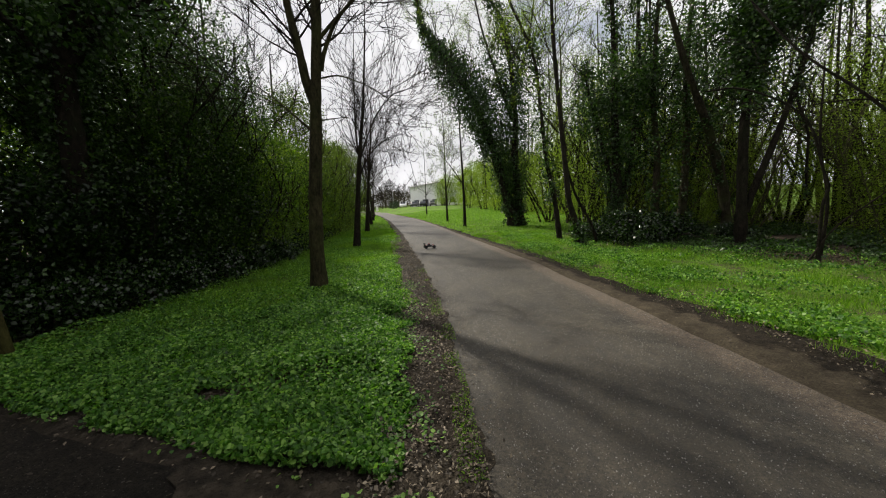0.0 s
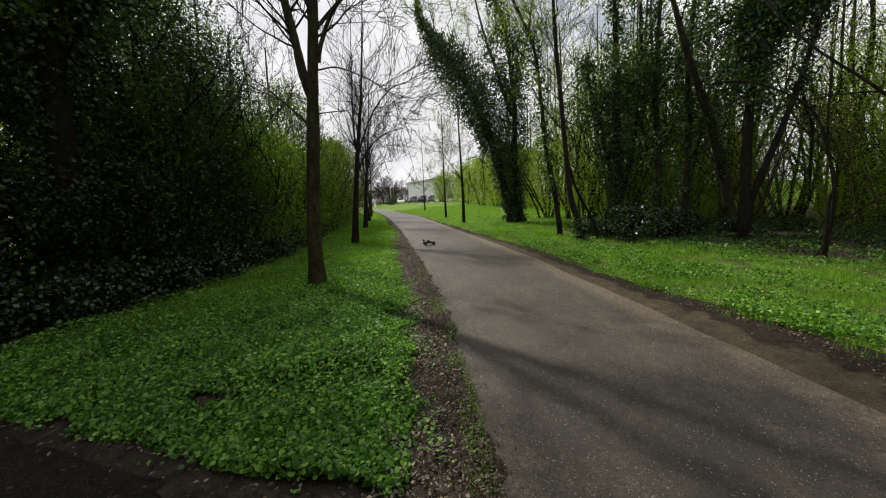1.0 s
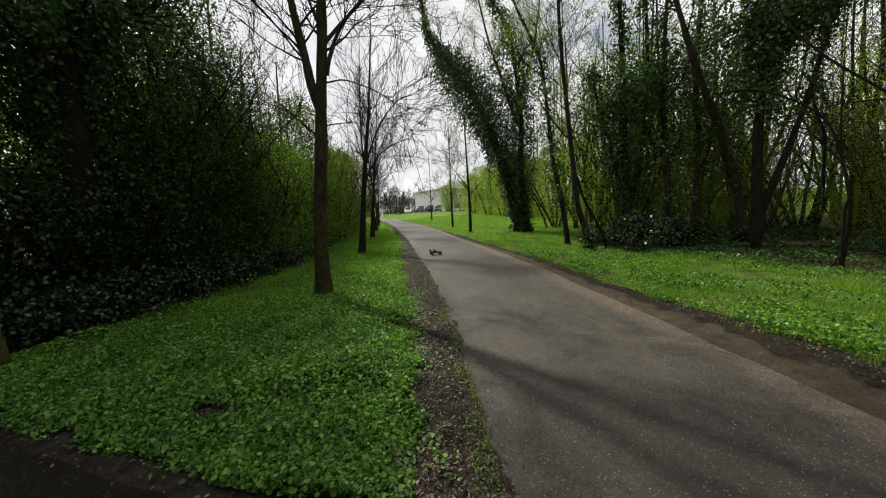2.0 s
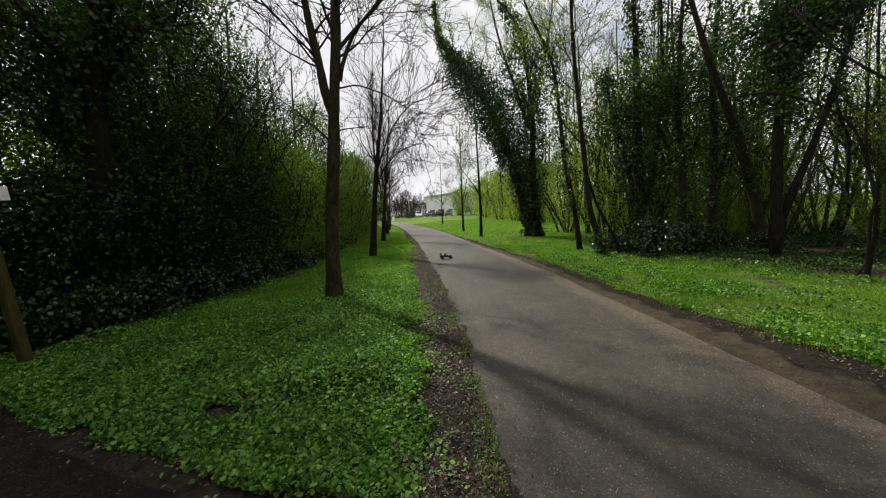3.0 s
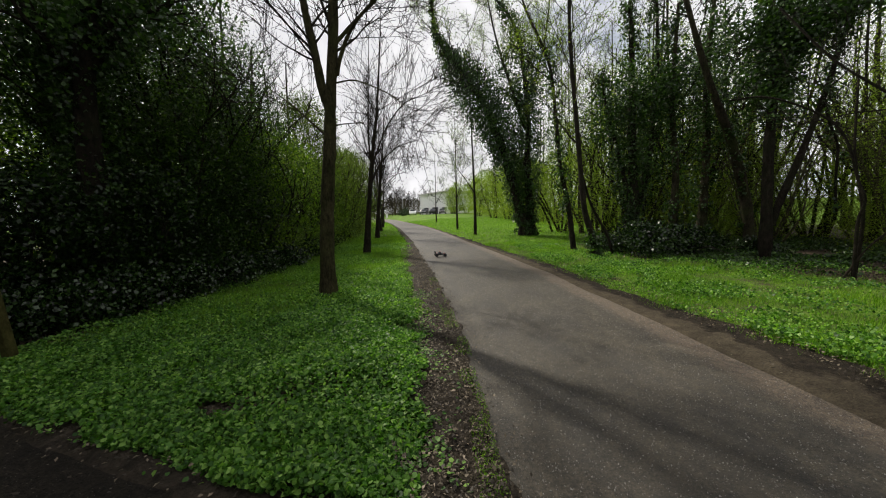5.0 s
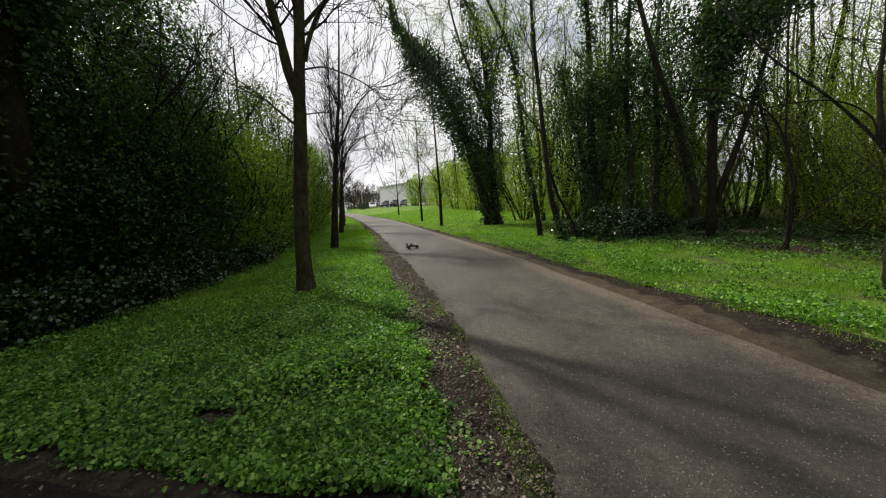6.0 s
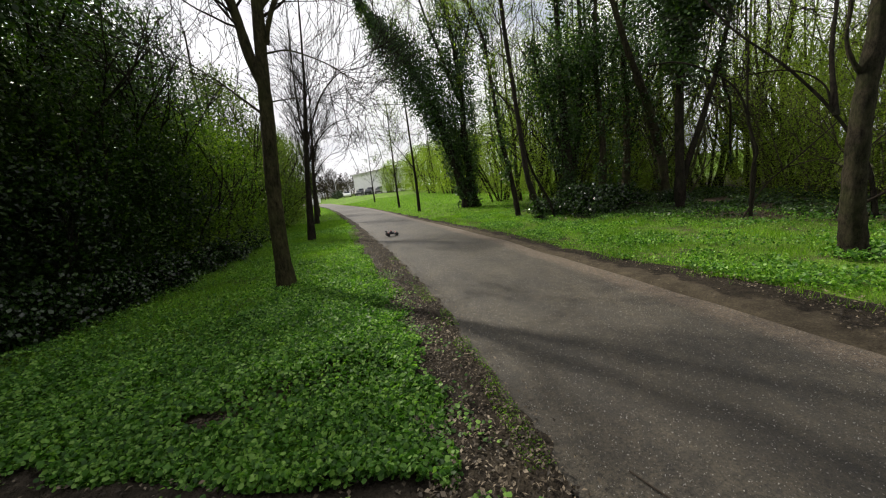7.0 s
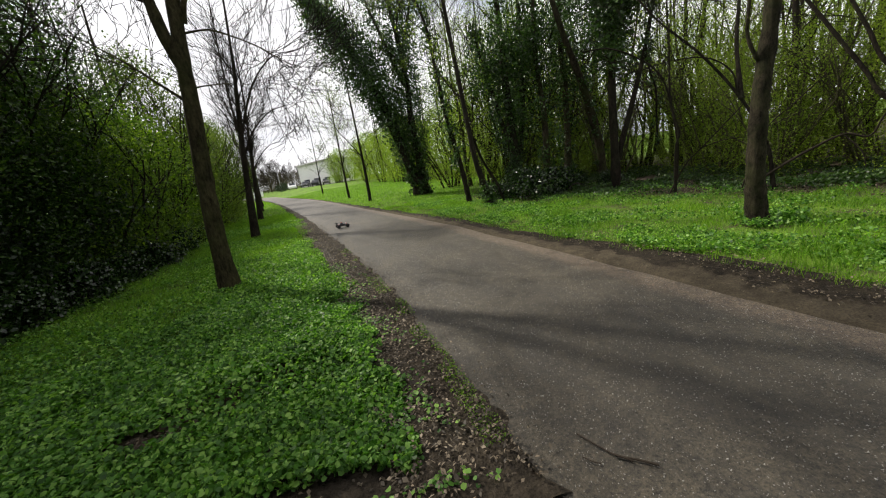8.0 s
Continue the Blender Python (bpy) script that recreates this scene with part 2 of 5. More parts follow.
class Geo:
    """Collects points and faces of any corner count, and makes one mesh of them."""

    def __init__(self):
        self.v, self.f, self.n = [], [], 0

    def add(self, verts, faces):
        self.v.append(np.asarray(verts, dtype=np.float32))
        self.f.append(np.asarray(faces, dtype=np.int32) + self.n)
        self.n += len(verts)

    def tube(self, pts, radii, sides=6, cap=True):
        pts = np.asarray(pts, dtype=float)
        radii = np.asarray(radii, dtype=float)
        tan = np.gradient(pts, axis=0)
        tan /= np.linalg.norm(tan, axis=1)[:, None] + 1e-9
        ref = np.array((0.0, 0.0, 1.0)) if abs(tan[0, 2]) < 0.8 else np.array((1.0, 0.0, 0.0))
        u = np.cross(tan, ref)
        u /= np.linalg.norm(u, axis=1)[:, None] + 1e-9
        w = np.cross(tan, u)
        a = np.arange(sides) * 2 * np.pi / sides
        ring = pts[:, None] + radii[:, None, None] * (np.cos(a)[None, :, None] * u[:, None] + np.sin(a)[None, :, None] * w[:, None])
        i = np.arange(len(pts) - 1)[:, None] * sides
        j = np.arange(sides)[None]
        k = (j + 1) % sides
        self.add(ring.reshape(-1, 3), np.stack([i + j, i + k, i + sides + k, i + sides + j], -1).reshape(-1, 4))
        if cap and sides > 3:
            self.add(ring[-1], [list(range(sides))])
            self.add(ring[0], [list(range(sides))[::-1]])

    def mesh(self, name, mat, smooth=True):
        me = bpy.data.meshes.new(name)
        v = np.concatenate(self.v)
        sizes = np.concatenate([np.full(len(f), f.shape[1]) for f in self.f])
        loops = np.concatenate([f.ravel() for f in self.f])
        me.vertices.add(len(v))
        me.vertices.foreach_set("co", v.ravel())
        me.loops.add(len(loops))
        me.loops.foreach_set("vertex_index", loops)
        me.polygons.add(len(sizes))
        me.polygons.foreach_set("loop_start", np.concatenate([[0], np.cumsum(sizes)[:-1]]).astype(np.int32))
        me.update(calc_edges=True)
        me.polygons.foreach_set("use_smooth", np.full(len(sizes), smooth))
        me.materials.append(mat)
        return me


def thing(name, label, category, at=(0, 0, 0), group="", kind=""):
    ob = new(name)
    ob.empty_display_size = 0.1
    ob.location = at
    return tagged(ob, label, category, group, kind)


def gpart(name, geo, mat, parent, label="", smooth=True):
    ob = new(name, geo.mesh(name, mat, smooth))
    ob.parent = parent
    return tagged(ob, label)


def part(name, bm, mat, parent, label=""):
    me = bpy.data.meshes.new(name)
    bm.to_mesh(me)
    bm.free()
    me.materials.append(mat)
    ob = new(name, me)
    ob.parent = parent
    return tagged(ob, label)


def box(sx, sy, sz, at=(0, 0, 0), bevel=0.0, turn=(0, 0, 0)):
    bm = bmesh.new()
    bmesh.ops.create_cube(bm, size=1, matrix=Matrix.Diagonal((sx, sy, sz, 1)))
    if bevel:
        bmesh.ops.bevel(bm, geom=bm.edges[:], offset=bevel, segments=2, affect="EDGES", profile=0.5)
    bmesh.ops.transform(bm, matrix=pose(*at, *turn), verts=bm.verts)
    return bm


def join(*bms):
    out = bmesh.new()
    for b in bms:
        me = bpy.data.meshes.new("tmp")
        b.to_mesh(me)
        b.free()
        out.from_mesh(me)
        bpy.data.meshes.remove(me)
    return out


def cyl(r, h, at=(0, 0, 0), turn=(0, 0, 0), seg=16, r2=None, bevel=0.0):
    bm = bmesh.new()
    bmesh.ops.create_cone(bm, cap_ends=True, segments=seg, radius1=r, radius2=r if r2 is None else r2, depth=h)
    if bevel:
        bmesh.ops.bevel(bm, geom=[e for e in bm.edges if len(e.link_faces) == 2 and e.calc_face_angle(0) > 1], offset=bevel, segments=2, affect="EDGES", profile=0.5)
    bmesh.ops.transform(bm, matrix=pose(*at, *turn), verts=bm.verts)
    for f in bm.faces:
        f.smooth = len(f.verts) == 4
    return bm


def unit(a):
    return a / (np.linalg.norm(a, axis=-1, keepdims=True) + 1e-9)


def leaves(g, at, size, aim=None, wide=0.55, flat=0.0, rng=RNG, six=False):
    """Folded leaves at the points given: aim is the way they face on the whole, flat how firmly."""
    n = len(at)
    if n == 0:
        return
    nor = rng.normal(size=(n, 3))
    nor = unit(nor)
    if aim is not None:
        nor = unit(nor * (1 - flat) + aim * flat)
    u = unit(np.cross(nor, rng.normal(size=(n, 3))))
    w = np.cross(nor, u)
    s = (size * rng.uniform(0.6, 1.25, n))[:, None]
    at = np.asarray(at)
    if six:
        a = np.array((0, 0.85, 2.0, np.pi, 4.28, 5.43))
        rad = np.array((0.55, 0.52, 0.5, 0.33, 0.5, 0.52))
        lift = np.array((-0.05, 0.1, 0.1, 0.0, 0.1, 0.1))
        v = at[:, None] + s[:, None] * rad[None, :, None] * (np.cos(a)[None, :, None] * u[:, None] + np.sin(a)[None, :, None] * w[:, None]) + s[:, None] * lift[None, :, None] * nor[:, None]
        g.add(v.reshape(-1, 3), np.arange(n * 6).reshape(-1, 6))
        return
    fold = rng.uniform(0.02, 0.2, (n, 1))
    v = np.stack([at - u * s * 0.5, at + w * s * wide * 0.5 + nor * s * fold, at + u * s * 0.5, at - w * s * wide * 0.5 + nor * s * fold], 1)
    g.add(v.reshape(-1, 3), np.arange(n * 4).reshape(-1, 4))


TABLE = np.random.default_rng(3).random((64, 64))


def vnoise(x, y, scale):
    """Smooth value noise from 0 to 1, with features of about that many metres."""
    x, y = np.asarray(x) / scale, np.asarray(y) / scale
    i, j = np.floor(x).astype(int), np.floor(y).astype(int)
    a, b = x - i, y - j
    a, b = a * a * (3 - 2 * a), b * b * (3 - 2 * b)
    t = TABLE
    p, q, r, s = t[i % 64, j % 64], t[(i + 1) % 64, j % 64], t[i % 64, (j + 1) % 64], t[(i + 1) % 64, (j + 1) % 64]
    return (p * (1 - a) + q * a) * (1 - b) + (r * (1 - a) + s * a) * b


def smooth(e0, e1, x):
    t = np.clip((np.asarray(x, dtype=float) - e0) / (e1 - e0), 0, 1)
    return t * t * (3 - 2 * t)


# ---- plan ----
def path_left(y):
    return np.interp(y, (-8, 1.5, 3.15, 3.7, 4.8, 6.4, 7.05, 9.5, 13.1, 19.5, 25.5, 34.6, 49.4, 63.7, 80, 110, 220), (0.45, 0.3, 0.15, 0.09, 0.01, -0.17, -0.28, -0.66, -1.3, -2.4, -3.6, -5.4, -8.8, -12.5, -17.5, -28, -76))


def path_right(y):
    return np.interp(y, (-8, 1.9, 2.8, 3.7, 4.2, 5.1, 5.7, 6.5, 7.2, 8.8, 10.2, 13.4, 17.8, 25.7, 32, 40, 57, 78.6, 110, 220), (3.05, 3.0, 2.87, 2.83, 2.74, 2.68, 2.61, 2.53, 2.4, 2.27, 2.06, 1.53, 0.68, -0.65, -1.85, -3.55, -7.9, -13.2, -24, -72))


VERGE_Y, VERGE_D = (0, 2, 3, 4, 5.2, 5.9, 7.3, 9.8, 14, 30), (0.95, 0.97, 0.98, 0.86, 0.78, 0.55, 0.52, 0.5, 0.36, 0.06)


def side_edge(x):
    """Where the verge ends at the side path's mouth."""
    return np.interp(x, (-14, -4.77, -4.16, -3.16, -2.46, -1.93, -1.49, -1.05, 0.1), (6.2, 3.63, 3.46, 3.06, 2.85, 2.7, 2.52, 2.39, 2.15))


def hedge_x(y):
    return np.interp(y, (0, 4.1, 4.8, 5.7, 8.8, 12.1, 21.6, 40, 80, 130), (-5.8, -5.25, -4.86, -4.8, -4.66, -4.82, -6.5, -10.1, -18, -28))


def wood_edge(y):
    """Where the verge gives way to the woodland floor."""
    return np.interp(y, (2, 6, 9, 11, 13, 16, 24), (9.4, 8.4, 6.6, 5.0, 4.6, 6.0, 9.0))


def ground_z(x, y):
    x, y = np.asarray(x, dtype=float), np.asarray(y, dtype=float)
    out = np.maximum(path_left(y) - x, x - path_right(y))
    side = (x < path_left(y)) & (y < side_edge(x))
    out = np.where(side, np.minimum(out, y - side_edge(x)), out)
    lift = smooth(0.25, 0.9, out)
    z = -0.03 + lift * (0.008 + 0.03 * vnoise(x, y, 0.9) + 0.03 * vnoise(x + 50, y, 4))
    hill = smooth(40, 88, y) * smooth(0.5, 6.0, x - path_right(y))
    return z + 0.85 * hill


xs = np.concatenate([-np.geomspace(9, 900, 40)[::-1], np.arange(-8.8, 12, 0.2), np.geomspace(12, 900, 40)])
ys = np.concatenate([-np.geomspace(4, 300, 14)[::-1], np.arange(-3.8, 26, 0.2), np.geomspace(26, 1600, 70)])
gx, gy = np.meshgrid(xs, ys, indexing="ij")
gv = np.stack([gx, gy, ground_z(gx, gy)], -1).reshape(-1, 3)
nx, ny = len(xs), len(ys)
gi = (np.arange(nx - 1)[:, None] * ny + np.arange(ny - 1)[None]).ravel()
sheet = Geo()
sheet.add(gv, np.stack([gi, gi + ny, gi + ny + 1, gi + 1], -1))
sheet_mesh = sheet.mesh("ground", M_TURF)
earth = sheet_mesh.attributes.new("earth", "FLOAT", "POINT")
bare = np.maximum((1 - smooth(4.4, 6.2, gy)) * (gx < 0.5), smooth(0.0, 1.5, hedge_x(gy) + 0.5 - gx) * (1 - smooth(22, 34, gy)))
bare = np.maximum(bare, smooth(-0.9, 0.5, gx - wood_edge(gy)) * (1 - smooth(17, 26, gy)))
bare = np.maximum(bare, 0.3 * (1 - smooth(10, 16, gy)) * (gx > 2.5))
earth.data.foreach_set("value", bare.ravel().astype(np.float32))
tagged(new("ground", sheet_mesh), "green turf with bare earth showing through", "ground", kind="structure")


def strip(name, left, right, ys, across, z, mat, label, category):
    """A ribbon between two lines, with a little thickness at its rims."""
    ys = np.asarray(ys)
    a, b = left(ys), right(ys)
    u = np.linspace(0, 1, across)
    x = a[:, None] + (b - a)[:, None] * u[None]
    y = np.repeat(ys[:, None], across, 1)
    zz = z(x, y, u[None])
    v = np.stack([x, y, zz], -1)
    low = v[:, [0, -1]].copy()
    low[..., 2] -= 0.05
    g = Geo()
    for rows in (v, np.stack([low[:, 0], v[:, 0]], 1), np.stack([v[:, -1], low[:, 1]], 1)):
        m = rows.shape[1]
        i = (np.arange(len(ys) - 1)[:, None] * m + np.arange(m - 1)[None]).ravel()
        g.add(rows.reshape(-1, 3), np.stack([i, i + 1, i + m + 1, i + m], -1))
    me = g.mesh(name, mat)
    rows = me.attributes.new("across", "FLOAT", "POINT")
    rows.data.foreach_set("value", np.concatenate([np.tile(u, len(ys)), np.tile((0.0, 0.0), len(ys)), np.tile((1.0, 1.0), len(ys))]).astype(np.float32))
    return tagged(new(name, me), label, category, kind="structure")


def wavy(f, amp, scale, seed):
    return lambda y: f(y) + amp * (vnoise(y * 1.0, y * 0 + seed, scale) - 0.5) + amp * 0.5 * (vnoise(y * 1.0, y * 0 + seed + 9, scale * 0.3) - 0.5)


ROAD_Y = np.concatenate([np.arange(-8, 26, 0.12), np.geomspace(26, 219, 70)])
strip("path", wavy(path_left, 0.07, 1.4, 3), wavy(path_right, 0.05, 0.9, 5), ROAD_Y, 15,
      lambda x, y, u: 0.012 * (1 - (2 * u - 1) ** 2) + 0.008 * vnoise(x, y, 1.1), M_ASPHALT, "worn grey asphalt footpath with pale stone chips", "path")
SIDE_X = np.arange(-13, 0.3, 0.12)
sg = Geo()
su = np.linspace(0, 1, 14)
sx = np.repeat(SIDE_X[:, None], 14, 1)
top_y = side_edge(SIDE_X) + 0.10 * (vnoise(SIDE_X, SIDE_X * 0 + 7, 0.5) - 0.5)
sy = top_y[:, None] - su[None] * 3.6
sz = -0.006 + 0.006 * vnoise(sx, sy, 0.8)
sz[:, 0] -= 0.03
si = (np.arange(len(SIDE_X) - 1)[:, None] * 14 + np.arange(13)[None]).ravel()
sg.add(np.stack([sx, sy, sz], -1).reshape(-1, 3), np.stack([si, si + 1, si + 15, si + 14], -1))
tagged(new("side_path", sg.mesh("side_path", M_ASPHALT_DARK)), "dark asphalt side path joining the footpath", "path", kind="structure")


def rim_z(x, y, u):
    return np.maximum(ground_z(x, y) + 0.006, 0.012) + (0.004 + 0.014 * vnoise(x, y, 0.25)) * np.sin(np.pi * np.clip(u, 0, 1)) ** 0.7


STRIP_Y = np.concatenate([np.arange(1.8, 26, 0.08), np.geomspace(26, 100, 50)])
strip("mulch_edge", wavy(lambda y: path_left(y) - np.interp(y, (1.8, 1.95, 2.15, 2.4, 2.8, 3.4, 5, 9, 13, 20, 60), (0.08, 0.75, 1.6, 2.0, 1.2, 0.62, 0.62, 0.66, 0.5, 0.3, 0.15)), 0.30, 0.45, 11),
      wavy(lambda y: path_left(y) + 0.03, 0.12, 0.22, 13), STRIP_Y, 9, rim_z, M_MULCH, "brown leaf mulch along the path's edge", "mulch")
DIRT_Y = np.concatenate([np.arange(-6, 26, 0.08), np.geomspace(26, 60, 30)])
strip("earth_edge", wavy(lambda y: path_right(y) - 0.04, 0.07, 0.22, 17),
      wavy(lambda y: path_right(y) + (np.interp(y, VERGE_Y, VERGE_D) + 0.07), 0.30, 0.6, 19), DIRT_Y, 11, lambda x, y, u: rim_z(x, y, u) - 0.022 * (1 - smooth(0.0, 0.2, u)), M_EARTH, "bare brown earth along the path's edge", "earth")
RIM_X = np.arange(-6.4, -0.9, 0.08)
rim = Geo()
ru = np.linspace(0, 1, 6)
rx_ = np.repeat(RIM_X[:, None], 6, 1)
ry_ = (side_edge(RIM_X) - 0.16 + 0.16 * (vnoise(RIM_X, RIM_X * 0 + 3, 0.35) - 0.5))[:, None] + ru[None] * 0.55
rz_ = np.maximum(ground_z(rx_, ry_) + 0.014, 0.008) + 0.012 * vnoise(rx_, ry_, 0.2) * np.sin(np.pi * ru)[None]
rz_[:, 0] = -0.02
rk = (np.arange(len(RIM_X) - 1)[:, None] * 6 + np.arange(5)[None]).ravel()
rim.add(np.stack([rx_, ry_, rz_], -1).reshape(-1, 3), np.stack([rk, rk + 6, rk + 7, rk + 1], -1))
tagged(new("side_earth", rim.mesh("side_earth", M_MULCH)), "dark earth rim between side path and verge", "earth", kind="structure")

# ---- plants ----
def spline(pts, n):
    """A smooth line through the points given."""
    p = np.asarray(pts, dtype=float)
    p = np.concatenate([[2 * p[0] - p[1]], p, [2 * p[-1] - p[-2]]])
    out = []
    for s in np.linspace(0, len(p) - 3 - 1e-6, n):
        i, t = int(s), s - int(s)
        a, b, c, d = p[i:i + 4]
        out.append(0.5 * (2 * b + (c - a) * t + (2 * a - 5 * b + 4 * c - d) * t * t + (3 * b - 3 * c + d - a) * t ** 3))
    return np.array(out)


def limb(g, pts, r0, r1, rng, sides=9, flare=0.0, n=None, knots=0.05):
    line = spline(pts, n or max(8, 5 * len(pts)))
    u = np.linspace(0, 1, len(line))
    r = (r0 + (r1 - r0) * u ** 0.9) * (1 + knots * rng.normal(size=len(u)))
    r *= 1 + flare * np.exp(-u * len(u) * 0.5)
    g.tube(line, r, sides)
    return line, r


def grow(g, p, d, length, r, depth, rng, tips, up=0.12, spread=0.8, kids=(5, 5, 4), minr=0.004, wig=0.11):
    """A branch that bends over outwards, with side twigs in turn; the ends of the finest go into tips."""
    n = 7 if depth > 0 else 5
    pts = [p]
    step = length / (n - 1)
    sag = rng.normal() * 0.05
    for k in range(n - 1):
        d = d + rng.normal(size=3) * wig + np.array((0, 0, up * (1.6 - 2.2 * k / n) + sag))
        d = d / np.linalg.norm(d)
        p = p + d * step
        pts.append(p)
    pts = np.array(pts)
    g.tube(pts, np.linspace(max(r, minr), max(r * 0.3, minr * 0.6), n), 5 if r > 0.02 else 3, cap=False)
    if depth == 0:
        tips.append(pts[1:])
        return
    count = kids[depth - 1]
    for k in range(count):
        share = 0.22 + 0.76 * (k + rng.random()) / count
        u = share * (n - 1)
        i = min(int(u), n - 2)
        q = pts[i] + (pts[i + 1] - pts[i]) * (u - i)
        ax = unit(pts[i + 1] - pts[i])
        side = unit(np.cross(ax, rng.normal(size=3)))
        turn = spread * rng.uniform(0.6, 1.1)
        dd = ax * math.cos(turn) + side * math.sin(turn)
        grow(g, q, dd, length * rng.uniform(0.45, 0.75) * (1.15 - 0.5 * share), r * 0.5, depth - 1, rng, tips, up, spread, kids, minr, wig)


def ivy_on(g, line, r, count, thick, size, rng, lo=0.0, hi=1.0, swell=None):
    """Ivy round a stem, in overlapping uneven sprays; swell: (share of the stem, share of the thickness) pairs."""
    per = 24
    m = max(6, count // per)
    even = np.linspace(0, 1, 101)
    heft = 0.03 + (np.interp(even, *zip(*swell)) if swell else np.ones(101))
    heft *= (even >= lo) & (even <= hi)
    u = np.interp((np.arange(m) + rng.random(m)) / m, np.cumsum(heft) / heft.sum(), even)
    idx = u * (len(line) - 1)
    i = np.minimum(idx.astype(int), len(line) - 2)
    p = line[i] + (line[i + 1] - line[i]) * (idx - i)[:, None]
    ang = rng.uniform(0, 2 * np.pi, m)
    lump = 0.35 + 1.2 * vnoise(ang * 1.1 + 20, u * len(line) * 0.7 + line[0, 0] * 7, 1.0)
    prof = np.interp(u, *zip(*swell)) if swell else (0.25 + 0.75 * smooth(0.05, 0.3, u)) * (1 - 0.5 * smooth(0.7, 1.0, u))
    off = r[i] + thick * lump * prof * rng.uniform(0.15, 1.0, m) ** 0.6
    out = np.stack([np.cos(ang), np.sin(ang), rng.normal(size=m) * 0.15], -1)
    c = np.repeat(p + out * off[:, None], per, 0)
    o = np.repeat(out, per, 0)
    sig = np.repeat(0.05 + 0.22 * thick * prof, per)[:, None]
    leaves(g, c + rng.normal(size=c.shape) * sig * A(1, 1, 1.3), size, aim=unit(o + np.array((0, 0, 0.5))), wide=0.8, flat=0.45, rng=rng)


def clumps(g, centres, spread_, per, size, rng, wide=0.55, aim=None, flat=0.0):
    c = np.repeat(np.asarray(centres), per, 0)
    leaves(g, c + rng.normal(size=c.shape) * spread_, size, wide=wide, rng=rng, aim=aim, flat=flat)


def A(*p):
    return np.array(p, dtype=float)


def bare_tree(name, label, at, stems, twigs, rng, mat=M_BARK, kids=(5, 5, 4), minr=0.005, group="", leaf=None, leafsize=0.05, perleaf=3, category="tree", reach=(1.0, 1.8), up=0.1, spread=0.85, depth=2, wig=0.11, rise=0.55, fullness=1.0):
    """stems: (points, r0, r1, first height share for twigs) measured from the foot."""
    top = thing(name, label, category, at, group)
    b, tips = Geo(), []
    for k, (pts, r0, r1, lo) in enumerate(stems):
        g = Geo()
        line, r = limb(g, [A(*q) for q in pts], r0, r1, rng, 12 if r0 > 0.1 else 8, flare=0.35 if k == 0 else 0.0)
        gpart("limb" if k else "trunk", g, mat, top)
        for _ in range(int(twigs * (1 - lo) * len(line) / 20)):
            u = rng.uniform(lo, 1.0) * (len(line) - 1)
            i = min(int(u), len(line) - 2)
            q = line[i] + (line[i + 1] - line[i]) * (u - i)
            ax = unit(line[i + 1] - line[i])
            side = unit(np.cross(ax, rng.normal(size=3)))
            grow(b, q, unit(ax * rise + side * 0.85), rng.uniform(*reach), max(r[i] * 0.28, minr), depth, rng, tips, up, spread, kids, minr, wig)
    if b.v:
        tagged(gpart("brushwood", b, M_TWIG, top), kind="stuff")
    if leaf is not None:
        c = Geo()
        pts = np.concatenate(tips)
        pts = pts[rng.random(len(pts)) < fullness]
        clumps(c, pts, leafsize * 1.3, perleaf, leafsize, rng)
        gpart("crown", c, leaf, top)
    return top


def shrub(name, label, at, height, radius, rng, leaf, count, size, stems=7, group="", bark=M_BARK_DARK, wide=0.55, hollow=0.35, lean=0.3, clump=14, sigma=0.13, low=0.05, category="shrub", top_heavy=0.4):
    """Many stems from one foot, with leaves in uneven clumps."""
    top = thing(name, label, category, at, group)
    g, tips = Geo(), []
    for _ in range(stems):
        a = rng.uniform(0, 6.28)
        d = unit(A(math.cos(a) * lean, math.sin(a) * lean, 1))
        foot = A(math.cos(a), math.sin(a), 0) * rng.uniform(0.05, 0.25) * radius
        foot[2] = -0.05
        grow(g, foot, d, height * rng.uniform(0.6, 0.88), 0.010 * height, 2, rng, tips, 0.04, 0.6, (3, 3), 0.005, 0.12)
    tagged(gpart("brushwood", g, bark, top), kind="stuff")
    n = count // clump
    ang = rng.uniform(0, 2 * np.pi, n)
    h = rng.uniform(low, 1.0, n)
    prof = np.sqrt(np.clip(1 - (np.abs(h - top_heavy) / 0.62) ** 2.2, 0.05, 1))
    lump = 0.45 + 0.9 * vnoise(ang * 1.5 + at[0] * 3 + 30, h * height * 1.1 + at[1] + 30, 1.0)
    rr = radius * prof * lump * np.maximum(np.sqrt(rng.uniform(0, 1, n)), hollow)
    c = np.stack([np.cos(ang) * rr, np.sin(ang) * rr, h * height], -1)
    cg = Geo()
    clumps(cg, c, sigma, clump, size, rng, wide, aim=A(0, 0, 1), flat=0.25)
    gpart("foliage", cg, leaf, top)
    return top


def spun(x, y, deg, s=1.0, sink=0.03):
    return Matrix.Translation((x, y, float(ground_z(x, y)) - sink)) @ Matrix.Rotation(radians(deg), 4, "Z")


def scatter(ob, spots, sizes):
    """Copies of a thing at the spots given, turned and sized unevenly."""
    for (x, y), s in zip(spots, sizes):
        c = copy_thing(ob, spun(x, y, RNG.uniform(0, 360)))
        c.scale = (s * RNG.uniform(0.9, 1.1), s * RNG.uniform(0.9, 1.1), s)


def R(seed):
    return np.random.default_rng(seed)


